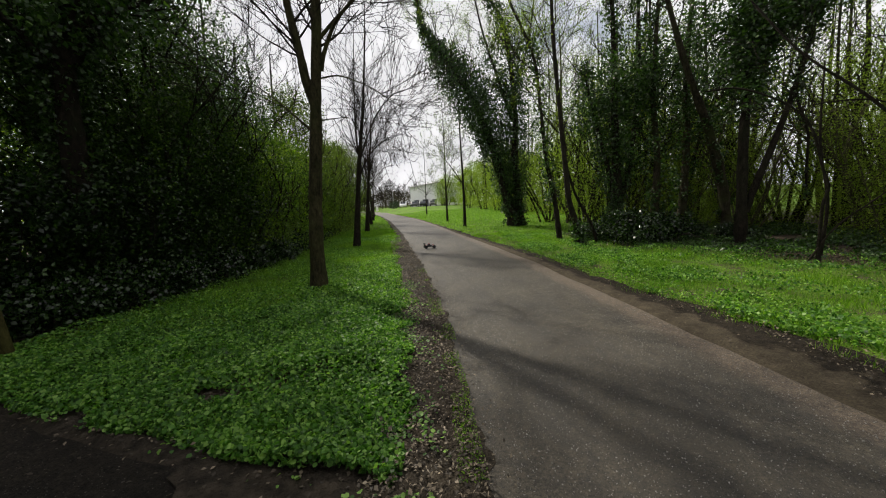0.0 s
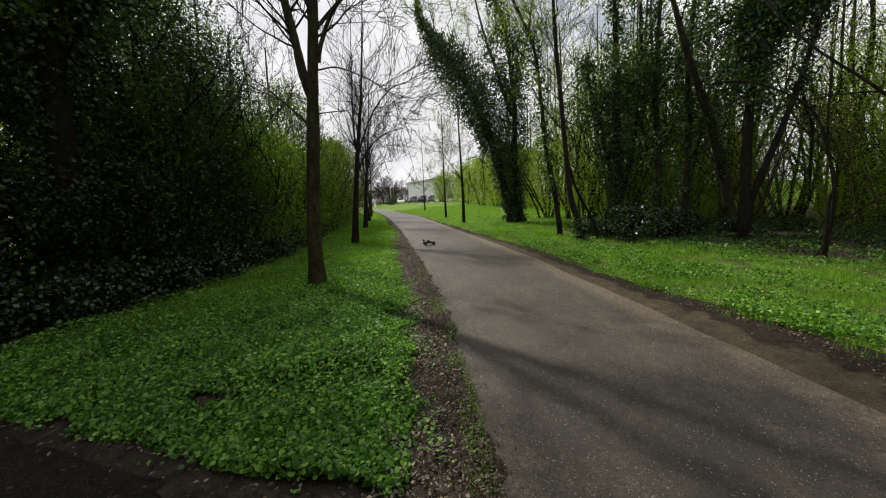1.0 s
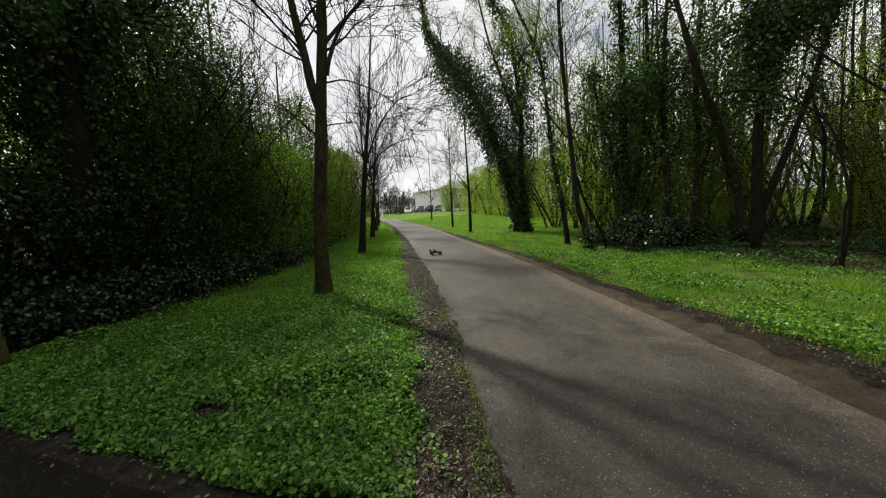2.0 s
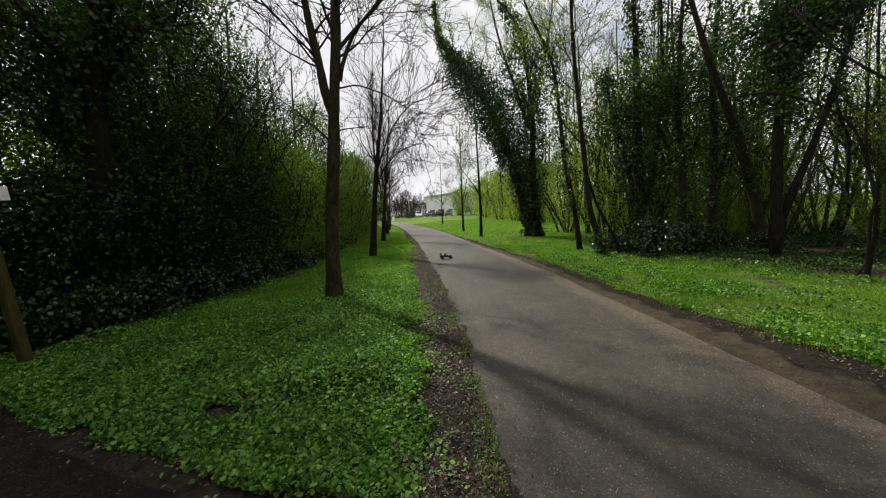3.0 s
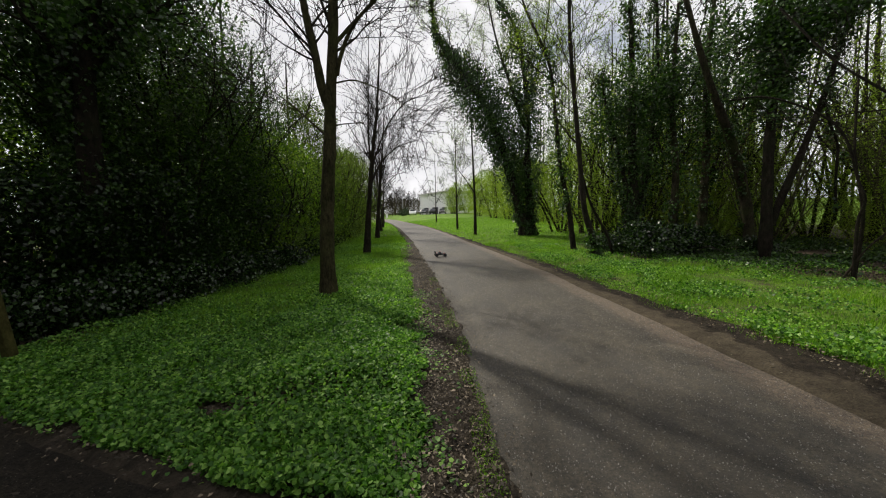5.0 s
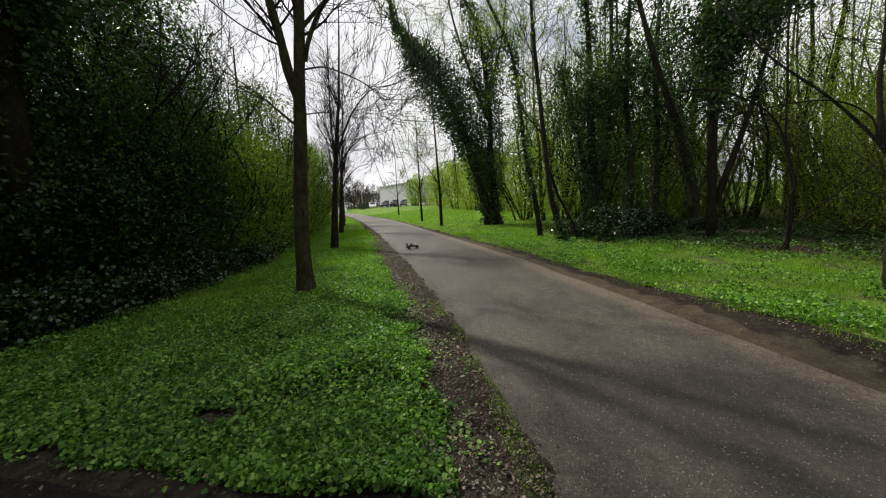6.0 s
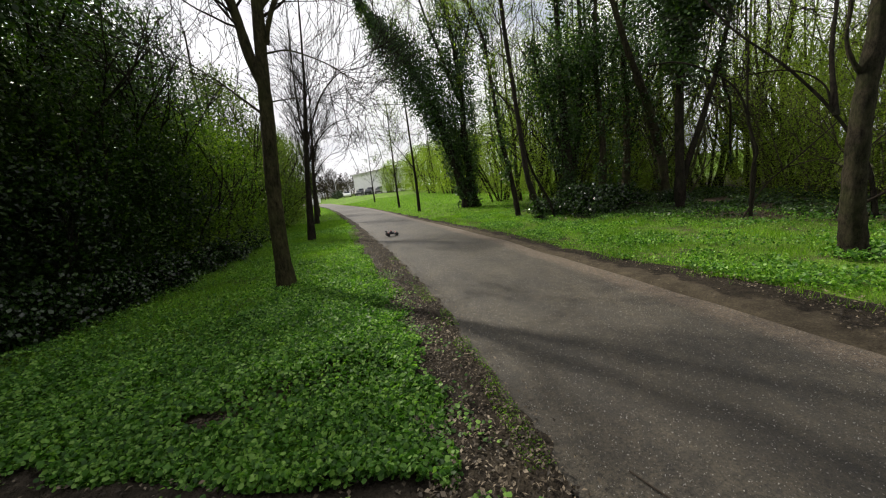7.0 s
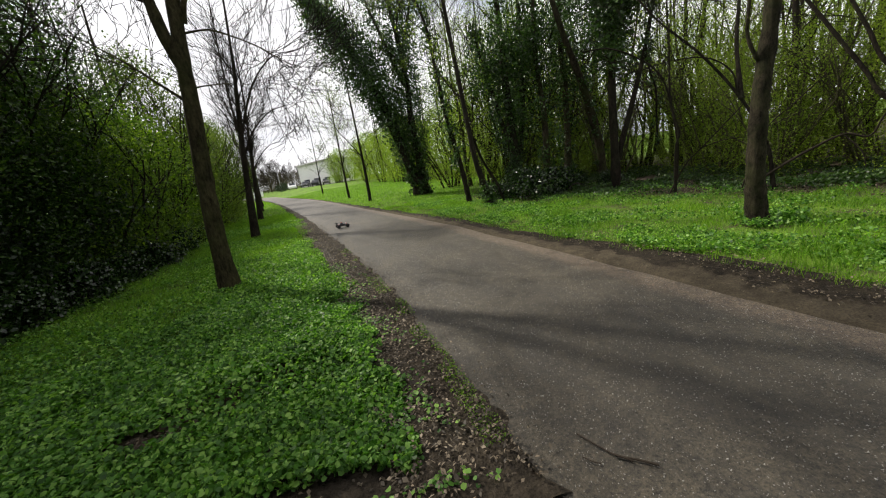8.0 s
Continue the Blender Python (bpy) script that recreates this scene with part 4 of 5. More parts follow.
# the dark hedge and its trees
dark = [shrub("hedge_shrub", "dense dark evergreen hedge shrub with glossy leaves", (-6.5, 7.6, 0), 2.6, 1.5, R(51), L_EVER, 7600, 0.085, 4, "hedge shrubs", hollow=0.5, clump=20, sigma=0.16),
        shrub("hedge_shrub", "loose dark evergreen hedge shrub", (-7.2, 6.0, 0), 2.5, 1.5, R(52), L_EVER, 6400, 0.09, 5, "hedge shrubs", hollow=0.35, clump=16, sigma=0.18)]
green = shrub("hedge_shrub", "tall hedge shrub in fresh yellow-green leaf", (-6.3, 12.6, 0), 4.6, 1.9, R(53), L_MID, 8600, 0.085, 4, "hedge shrubs", hollow=0.25, clump=14, sigma=0.2)
deep = shrub("hedge_shrub", "tall sunlit yellow-green shrub deep in the hedge", (-10.2, 13.0, 0), 4.8, 2.0, R(58), L_MID, 4600, 0.12, 4, "hedge shrubs", hollow=0.3, clump=10, sigma=0.22)
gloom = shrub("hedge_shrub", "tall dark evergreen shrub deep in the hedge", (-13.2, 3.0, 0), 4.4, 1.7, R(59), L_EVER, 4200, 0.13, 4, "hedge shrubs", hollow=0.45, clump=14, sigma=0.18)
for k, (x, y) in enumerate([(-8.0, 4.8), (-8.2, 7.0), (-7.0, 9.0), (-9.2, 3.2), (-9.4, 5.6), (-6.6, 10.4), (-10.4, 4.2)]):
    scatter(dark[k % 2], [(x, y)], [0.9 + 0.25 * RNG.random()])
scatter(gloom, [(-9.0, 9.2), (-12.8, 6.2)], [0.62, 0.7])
scatter(green, [(-6.5, 11.4), (-6.5, 14.8), (-7.0, 17.0), (-7.6, 10.0)], [0.9, 0.95, 0.95, 0.8])
scatter(deep, [(-8.4, 11.8), (-11.6, 8.4), (-11.4, 11.0), (-13.0, 5.4), (-13.8, 8.6), (-12.6, 13.2), (-16.2, 7.2), (-17, 10.4), (-15.4, 13.6), (-16.2, 4.2), (-13, 16.6), (-11.2, 15.6), (-7.5, 19.6), (-8.0, 21.8), (-8.5, 24.2), (-9.4, 27), (-10.3, 30), (-11.4, 33.5), (-8.8, 14.6), (-9.4, 17.8), (-9.9, 21), (-12.7, 37.5), (-14.2, 42), (-16, 48), (-18.6, 55), (-21.2, 64), (-24, 76), (-26, 83), (-28, 90), (-31, 97), (-34, 105), (-37, 113)],
        [1.0, 1.0, 1.1, 0.9, 1.3, 1.3, 1.6, 1.6, 1.6, 1.6, 1.5, 1.4, 0.9, 0.95, 0.9, 0.95, 0.95, 1.0, 1.2, 1.2, 1.2, 1.1, 1.2, 1.2, 1.3, 1.3, 1.0, 1.0, 1.1, 1.1, 1.2, 1.3])
skirt = shrub("hedge_skirt", "low glossy ivy and bramble at the hedge's foot", (-5.75, 6.4, 0), 0.75, 0.75, R(54), L_GLOSS, 2400, 0.075, 4, "hedge foot ivy", wide=0.8, clump=8, sigma=0.09)
scatter(skirt, [(-6.4, 4.9), (-5.8, 5.6), (-5.45, 7.6), (-5.4, 8.8), (-5.4, 10.0), (-5.4, 11.3), (-5.6, 12.6), (-5.8, 14), (-6.1, 15.6), (-6.5, 17.4), (-6.8, 19.2), (-7.1, 21), (-7.6, 23.4), (-6.9, 5.8), (-7.2, 4.2)], [1.0, 0.9, 0.85, 0.9, 0.8, 0.9, 0.8, 0.9, 0.9, 0.9, 0.9, 0.9, 0.9, 1.2, 1.1])
old = ivy_tree("evergreen_tree", "tall dark ivy-clad tree with a drooping evergreen crown", (-6.75, 7.0, 0), [
    (((-0.2, 0, -0.1), (-0.05, 0, 1.2), (0.0, 0, 3.4), (0.2, 0, 5), (0.4, 0, 6.1), (0.7, 0, 8.5), (0.9, 0, 11)), 0.24, 0.06, 0.35),
    (((0.0, 0, 3.6), (-0.8, 0.2, 5.2), (-1.8, 0.3, 6.4), (-2.8, 0.3, 7.4)), 0.10, 0.03, 0.2),
    (((0.2, 0, 4.4), (0.6, 0.5, 5.4), (0.9, 1.0, 6.2), (1.2, 1.4, 7.0)), 0.09, 0.03, 0.2)],
    [(5200, 0.26, 0.02, 0.7), (1500, 0.4, 0.1, 1), (1500, 0.4, 0.1, 1)], R(55), twigs=20, group="evergreen trees",
    tuft=[((-0.9, 0.2, 5.1), 1.1, 1700), ((-2.4, 0.2, 6.3), 1.5, 1900), ((1.0, 0.4, 6.4), 1.4, 1800), ((0.2, -0.6, 7.6), 1.6, 1900), ((-0.6, 1.6, 7.4), 1.3, 1300), ((-1.0, 0.8, 8.6), 1.6, 1500), ((-2.2, -0.8, 4.6), 1.1, 1300), ((1.3, -0.6, 5.2), 0.9, 900)])
# copies with y below 0 are unseen, added to keep sky light off the foreground
for x, y, a, s in ((-9.8, 5.0, 70, 0.95), (-9.4, 9.2, 140, 0.8), (-11.8, 8.2, 230, 0.9), (-13.4, 4.6, 20, 1.0),  (-7.9, 1.6, 30, 0.95), (-6.6, -2.0, 200, 1.0), (-5.2, -1.4, 110, 1.0), (-1.4, -3.4, 170, 1.0), (2.6, -5.6, 60, 1.05), (7.0, -4.4, 260, 1.0), (-10.8, 1.8, 300, 1.0)):
    c = copy_thing(old, spun(x, y, a))
    c.scale = (s, s, s)
holly = shrub("holly_tree", "tall dense dark green broadleaf evergreen tree in the hedge", (-7.5, 9.7, 0), 7.4, 2.3, R(63), L_HOLLY, 26000, 0.085, 6, "hedge trees", M_BARK_DARK, hollow=0.3, clump=16, sigma=0.2, lean=0.15, low=0.06, category="tree", top_heavy=0.62)
scatter(holly, [(-9.8, 13.4), (-6.9, 8.7), (-7.3, 10.9), (-8.4, 14.2), (-8.8, 12.2), (-13.6, 2.6), (-9.4, 1.0)], [1.05, 0.92, 0.9, 0.85, 0.85, 1.1, 1.05])
hedgerow = shrub("hedgerow_tree", "tall bushy hedgerow tree in mottled olive leaf", (-7.5, 18.4, 0), 7.4, 2.1, R(48), L_OLIVE, 11000, 0.12, 7, "hedgerow trees", M_BARK_DARK, hollow=0.2, clump=7, sigma=0.3, lean=0.2, low=0.02, category="tree")
scatter(hedgerow, [(-6.9, 21.0), (-7.3, 23.8), (-7.9, 27.0), (-8.6, 30.6), (-9.8, 35), (-12.2, 40), (-14.4, 47), (-17.2, 56), (-20.4, 66), (-8.4, 15.4)], [0.74, 0.78, 0.85, 0.9, 0.9, 0.9, 0.9, 0.95, 1.0, 0.75])
thicket = bare_tree("bare_tree", "bare bushy tree with a tangle of fine twigs", (-9.4, 14.8, 0), [
    (((0, 0, -0.1), (0.1, 0, 2.5), (0.3, 0, 5), (0.4, 0, 8), (0.5, 0, 10)), 0.12, 0.03, 0.35),
    (((0.1, 0, 2.4), (-0.8, 0, 4.6), (-1.4, 0, 7), (-1.6, 0, 9)), 0.07, 0.02, 0.3),
    (((0.1, 0, 2.8), (0.9, 0, 5), (1.5, 0, 7.2)), 0.06, 0.02, 0.3)],
    17, R(56), M_BARK_DARK, kids=(4, 3), minr=0.009, group="bare trees", reach=(1.0, 2.2))
for x, y, a, s in ((-7.5, 12.2, 170, 0.78), (-8.2, 14.6, 20, 0.82), (-7.9, 16.4, 250, 0.8), (-8.6, 18.5, 60, 0.95), (-8.6, 22, 130, 0.8), (-9.6, 26.5, 80, 0.8), (-10.6, 30.5, 10, 0.85), (-13.4, 36, 200, 0.95), (-16, 44, 280, 1.0), (-18.5, 52, 45, 1.0)):
    c = copy_thing(thicket, spun(x, y, a))
    c.scale = (s, s, s)
far = bare_tree("far_tree", "distant leafless grey-brown tree beyond the bend", (-19, 112, 0), [
    (((0, 0, -0.1), (0.1, 0, 3), (0.0, 0, 6), (0.1, 0, 9.5)), 0.16, 0.04, 0.2),
    (((0, 0, 2.0), (-1.2, 0, 4), (-2.0, 0, 6.6)), 0.1, 0.03, 0.2),
    (((0, 0, 2.2), (1.2, 0.2, 4.2), (2.1, 0.3, 6.8)), 0.1, 0.03, 0.2)],
    20, R(57), M_BARK, kids=(3, 3), minr=0.028, group="far trees", reach=(1.6, 3.0))
for k in range(22):
    x, y = -46 + 1.75 * k + RNG.uniform(-0.8, 0.8), 108 + 9 * (k % 3) + RNG.uniform(-4, 4)
    scatter(far, [(x, y)], [RNG.uniform(0.75, 1.0)])
brush = shrub("far_thicket", "distant grey-brown leafless thicket beyond the bend", (-18, 122, 0), 5.6, 3.2, R(62), L_BUD, 5200, 0.2, 8, "far thickets", M_BARK, hollow=0.1, clump=4, sigma=0.45, lean=0.3, low=0.0)
for k in range(15):
    scatter(brush, [(-50 + 3.0 * k + RNG.uniform(-1, 1), 124 + 4 * (k % 2))], [RNG.uniform(0.85, 1.2)])

# unseen shrubs added behind the camera, closing off sky light from there
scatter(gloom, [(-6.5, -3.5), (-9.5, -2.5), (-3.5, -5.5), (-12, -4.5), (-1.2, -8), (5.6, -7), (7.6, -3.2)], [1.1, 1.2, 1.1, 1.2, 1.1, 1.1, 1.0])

# ---- ground plants ----
def stuff(name, geo, mat, label, category):
    ob = new(name, geo.mesh(name, mat))
    return tagged(ob, label, category, kind="stuff")


def throw(n, x0, x1, y0, y1, rng):
    return rng.uniform(x0, x1, n), rng.uniform(y0, y1, n)


RAG = R(60)


def left_verge(x, y, slack=0.0):
    edge = path_left(y) - np.interp(y, (2.4, 3.4, 5, 9, 13, 20, 60), (0.68, 0.56, 0.56, 0.60, 0.44, 0.24, 0.08)) + 0.42 * (vnoise(x, y, 0.4) - 0.5) + 0.30 * (vnoise(x + 5, y, 0.13) - 0.5) + 0.5 * (RAG.random(len(x)) - 0.5) ** 3
    return (x < edge + slack) & (y > side_edge(x) + 0.22 * (vnoise(x + 9, y, 0.4) - 0.5)) & (x > hedge_x(y) - 0.7)


def right_verge(x, y):
    edge = path_right(y) + np.interp(y, VERGE_Y, VERGE_D) + 0.3 * (vnoise(x, y, 0.5) - 0.5)
    return x > edge


def bald(x, y):
    """Places where earth shows between the plants."""
    ragged = 0.3 + 1.1 * vnoise(x, y, 0.12) + 1.2 * (RAG.random(len(x)) - 0.5)
    return (np.hypot((x + 2.0) / 0.36, (y - 3.30) / 0.18) < ragged) | (np.hypot((x + 2.6) / 0.28, (y - 4.9) / 0.17) < ragged)


UPW = A(0, 0, 1)
rng = R(61)
g = Geo()
x, y = throw(330000, -6.0, 0.0, 2.1, 8.5, rng)
keep = left_verge(x, y) & ~bald(x, y)
keep &= rng.random(len(x)) < (1 - 0.92 * smooth(4.8, 7.6, y)) * (0.55 + 0.45 * smooth(0.25, 0.6, vnoise(x + 3, y, 0.7)))
keep &= rng.random(len(x)) < 1 - 0.85 * smooth(4.2, 5.2, y) * smooth(2.2, 3.2, -x)
x, y = x[keep], y[keep]
h = ground_z(x, y) + rng.uniform(0.0, 0.055, len(x)) + 0.05 * vnoise(x, y, 0.3) + 0.07 * smooth(0.45, 0.8, vnoise(x + 40, y, 0.55))
leaves(g, np.stack([x, y, h], -1), 0.036, aim=UPW, flat=0.5, rng=rng, six=True)
x, y = throw(30000, -1.6, 0.3, 1.95, 7.5, rng)
d = path_left(y) - x
keep = (d > 0.12) & (d < 0.95) & (rng.random(len(x)) < 0.5 * smooth(0.05, 0.6, d) * smooth(0.3, 0.7, vnoise(x + 21, y, 0.25))) & (y > side_edge(x) - 0.2)
x, y = x[keep], y[keep]
leaves(g, np.stack([x, y, np.maximum(ground_z(x, y), 0.012) + rng.uniform(0.02, 0.05, len(x))], -1), 0.032, aim=UPW, flat=0.7, rng=rng, six=True)
x, y = throw(26000, -5.5, -0.2, 1.9, 5.2, rng)
d = y - side_edge(x)
keep = (d > -0.2) & (d < 0.2) & (rng.random(len(x)) < 0.75 * smooth(-0.2, 0.08, d) * smooth(0.32, 0.62, vnoise(x + 33, y, 0.2)))
x, y = x[keep], y[keep]
leaves(g, np.stack([x, y, np.maximum(ground_z(x, y), 0.012) + rng.uniform(0.015, 0.05, len(x))], -1), 0.034, aim=UPW, flat=0.55, rng=rng, six=True)
stuff("ground_ivy", g, L_COVER, "thick round-leaved ground ivy covering the verge", "ground cover")
g = Geo()
x, y = throw(120000, -8.0, 0.0, 4.6, 18, rng)
keep = left_verge(x, y) & (rng.random(len(x)) < smooth(4.6, 6.5, y) * smooth(0.28, 0.55, vnoise(x + 13, y, 1.3)) * (0.25 + 0.75 * smooth(-3.2, -1.2, x - path_left(y) + 0.6)))
x, y = x[keep], y[keep]
leaves(g, np.stack([x, y, ground_z(x, y) + rng.uniform(0.03, 0.10, len(x))], -1), 0.048, aim=UPW, flat=0.5, rng=rng, wide=0.7)
x, y = throw(150000, 2.6, 9.8, 0.0, 20, rng)
keep = right_verge(x, y) & (rng.random(len(x)) < smooth(0.28, 0.56, vnoise(x + 13, y + 4, 0.7)) * (1 - 0.85 * smooth(1.4, 3.4, x - path_right(y))) * (1 - 0.9 * smooth(-0.9, 0.3, x - wood_edge(y))))
x, y = x[keep], y[keep]
leaves(g, np.stack([x, y, ground_z(x, y) + rng.uniform(0.01, 0.08, len(x))], -1), 0.04, aim=UPW, flat=0.42, rng=rng, wide=0.75)
H = Geo()
x, y = throw(150000, 2.4, 9.0, 0.0, 15, rng)
d = x - path_right(y)
keep = right_verge(x, y) & (rng.random(len(x)) < 0.75 * smooth(0.40, 0.62, vnoise(x + 31, y + 14, 0.55)) * (1 - 0.7 * smooth(1.2, 3.0, d)) * (0.35 + 0.65 * smooth(1.5, 4.5, y)))
x, y = x[keep], y[keep]
leaves(H, np.stack([x, y, ground_z(x, y) + rng.uniform(0.02, 0.10, len(x)) + 0.05 * vnoise(x, y, 0.3)], -1), 0.038, aim=UPW, flat=0.45, rng=rng, six=True)
x, y = throw(5000, 4.9, 6.5, 3.7, 4.9, rng)
keep = (np.hypot((x - 5.7) / 0.75, (y - 4.25) / 0.4) < 0.4 + 0.8 * vnoise(x, y, 0.15)) & (rng.random(len(x)) < 0.6)
x, y = x[keep], y[keep]
leaves(H, np.stack([x, y, ground_z(x, y) + rng.uniform(0.02, 0.14, len(x))], -1), 0.045, aim=UPW, flat=0.45, rng=rng, six=True)
stuff("verge_herbs", H, L_COVER, "broad-leaved green herbs along the verge's edge", "weeds")
stuff("verge_weeds", g, L_WEED, "bright green low weeds among the verge grass", "weeds")


g = Geo()
x, y = throw(100000, 5.0, 13.5, 2.0, 16, rng)
d = x - wood_edge(y)
keep = (d > 0) & (rng.random(len(x)) < 0.85 * smooth(-0.3, 0.9, d) * smooth(0.22, 0.5, vnoise(x + 17, y, 0.5)))
x, y = x[keep], y[keep]
leaves(g, np.stack([x, y, ground_z(x, y) + rng.uniform(0.01, 0.12, len(x))], -1), 0.07, aim=UPW, flat=0.5, rng=rng, wide=0.8)
stuff("floor_ivy", g, L_IVY, "dark ivy creeping over the woodland floor", "ground cover")


def blades(g, x, y, tall, wide, rng):
    n = len(x)
    z = ground_z(x, y)
    a = rng.uniform(0, 2 * np.pi, n)
    hgt = tall * rng.uniform(0.5, 1.2, n)
    lean = rng.normal(size=(n, 2)) * 0.35
    w = wide * rng.uniform(0.7, 1.3, n)
    p = np.stack([x, y, z - 0.01], -1)
    s = np.stack([np.cos(a) * w, np.sin(a) * w, np.zeros(n)], -1)
    tip = p + np.stack([lean[:, 0] * hgt, lean[:, 1] * hgt, hgt], -1)
    g.add(np.stack([p - s, p + s, tip], 1).reshape(-1, 3), np.arange(n * 3).reshape(-1, 3))


g = Geo()
x, y = throw(230000, -8.5, -0.2, 4.2, 24, rng)
keep = left_verge(x, y) & (rng.random(len(x)) < 0.35 + 0.65 * smooth(2.0, 3.2, -x + 0.1 * (y - 5)))
blades(g, x[keep], y[keep], 0.085, 0.005, rng)
x, y = throw(270000, 1.2, 9.6, 0.0, 17.0, rng)
keep = right_verge(x, y) & (rng.random(len(x)) < (0.3 + 0.7 * vnoise(x, y + 8, 0.8)) * (1 - 0.92 * smooth(-0.8, 0.5, x - wood_edge(y))))
tall = 0.05 + 0.10 * smooth(0.45, 0.85, vnoise(x[keep] + 70, y[keep], 0.6))
blades(g, x[keep], y[keep], tall, 0.0045, rng)
x, y = throw(110000, -14, 15, 17, 60, rng)
keep = (left_verge(x, y) | right_verge(x, y))
blades(g, x[keep], y[keep], 0.12, 0.012, rng)
x, y = throw(30000, 1.6, 4.4, 0.5, 14, rng)
edge = x - path_right(y) - np.interp(y, VERGE_Y, VERGE_D)
keep = (np.abs(edge) < 0.22) & (vnoise(x + 3, y + 60, 0.22) > 0.52)
blades(g, x[keep], y[keep], 0.11, 0.004, rng)
stuff("grass", g, L_GRASS, "fresh bright green spring grass", "grass")

g = Geo()
x, y = throw(90000, -5, 0.4, 1.9, 16, rng)
off = x - path_left(y)
keep = ((np.abs(off + 0.33) < 0.36) & (rng.random(len(x)) < 0.9)) | ((off > 0) & (off < 0.35) & (rng.random(len(x)) < 0.35 * (1 - off / 0.35) ** 2))
x2, y2 = throw(34000, 1.5, 4.6, 0.5, 16, rng)
d2 = x2 - path_right(y2)
k2 = (d2 > -0.08) & (d2 < 1.1) & (rng.random(len(x2)) < 0.06 + 0.8 * smooth(0.25, 0.6, d2 + 0.5 * (vnoise(x2, y2, 0.4) - 0.5)))
x, y = np.concatenate([x[keep], x2[k2]]), np.concatenate([y[keep], y2[k2]])
leaves(g, np.stack([x, y, np.maximum(ground_z(x, y), 0.02) + 0.022 + rng.uniform(0, 0.025, len(x))], -1), 0.026, aim=UPW, flat=0.6, rng=rng, wide=0.6)
x, y = throw(5200, -0.75, 0.4, 2.0, 7, rng)
keep = (np.abs(x - path_left(y) + 0.33) < 0.36)
x, y = x[keep], y[keep]
leaves(g, np.stack([x, y, np.maximum(ground_z(x, y), 0.02) + 0.025 + rng.uniform(0, 0.02, len(x))], -1), 0.034, aim=UPW, flat=0.75, rng=rng, wide=0.22)
x, y = throw(5000, -2.9, -1.6, 3.0, 5.2, rng)
keep = bald(x, y)
x, y = x[keep], y[keep]
leaves(g, np.stack([x, y, ground_z(x, y) + rng.uniform(0.01, 0.03, len(x))], -1), 0.04, aim=UPW, flat=0.7, rng=rng)
x, y = throw(1300, -0.9, 0.4, 2.0, 9, rng)
keep = (np.abs(x - path_left(y) + 0.36) < 0.36)
x, y = x[keep], y[keep]
leaves(g, np.stack([x, y, np.maximum(ground_z(x, y), 0.02) + 0.03 + rng.uniform(0, 0.02, len(x))], -1), 0.042, aim=UPW, flat=0.6, rng=rng, wide=0.6)
x, y = throw(4500, -6.0, -0.3, 1.9, 4.6, rng)
d = y - side_edge(x)
keep = (d > -0.5) & (d < 0.12) & (rng.random(len(x)) < 0.06 + 0.9 * smooth(-0.35, -0.02, d))
x, y = x[keep], y[keep]
leaves(g, np.stack([x, y, np.maximum(ground_z(x, y), 0.005) + 0.02 + rng.uniform(0, 0.02, len(x))], -1), 0.035, aim=UPW, flat=0.7, rng=rng, wide=0.6)
x, y = throw(26000, 3.6, 11, 2, 17, rng)
keep = rng.random(len(x)) < 0.5 * smooth(-1.4, 0.2, x - wood_edge(y)) * (1 - smooth(2, 4, x - wood_edge(y)))
x, y = x[keep], y[keep]
leaves(g, np.stack([x, y, ground_z(x, y) + rng.uniform(0.0, 0.05, len(x))], -1), 0.06, aim=UPW, flat=0.5, rng=rng, wide=0.6)
stuff("fallen_leaves", g, L_DRY, "dry brown fallen leaves on the path's edge", "fallen leaves")
g = Geo()
x, y = throw(90000, -1.2, 0.45, 2.2, 9, rng)
d = x - path_left(y) + 0.10 * (vnoise(x + 8, y, 0.5) - 0.5)
keep = (d < 0.03) & (d > -0.16) & (vnoise(x + 4, y + 40, 0.30) > 0.46) & (rng.random(len(x)) < 0.9 - 0.07 * y)
x, y = x[keep], y[keep]
leaves(g, np.stack([x, y, np.maximum(ground_z(x, y), 0.012) + rng.uniform(0.01, 0.04, len(x))], -1), 0.017, aim=UPW, flat=0.4, rng=rng)
stuff("moss_tufts", g, L_GRASS, "small green moss and weed tufts in the mulch", "moss")

g = Geo()
x, y = throw(30000, 0.0, 3.2, 0.9, 9, rng)
keep = (x > path_left(y) + 0.08) & (x < path_right(y) - 0.05)
x, y = x[keep], y[keep]
for px, py in zip(x, y):
    s = 0.002 + 0.0055 * rng.random() ** 2.5
    v = rng.normal(size=(4, 3))
    v = v / np.linalg.norm(v, axis=1)[:, None] * s + A(px, py, 0.022)
    g.add(v, [[0, 1, 2], [0, 2, 3], [0, 3, 1], [1, 3, 2]])
stuff("stone_chips", g, M_CHIP, "pale stone chips strewn on the asphalt", "gravel")

# ---- things ----
def stick(name, label, pts, r0, r1, rng, fork=None):
    top = thing(name, label, "stick", pts[0])
    o = A(*pts[0])
    g = Geo()
    limb(g, [A(*p) - o for p in pts], r0, r1, rng, 7, knots=0.15)
    gpart("stem", g, M_STICK, top)
    if fork:
        g = Geo()
        limb(g, [A(*p) - o for p in fork], r1 * 1.2, r1 * 0.6, rng, 5, knots=0.1)
        gpart("twig", g, M_STICK, top)
    return top


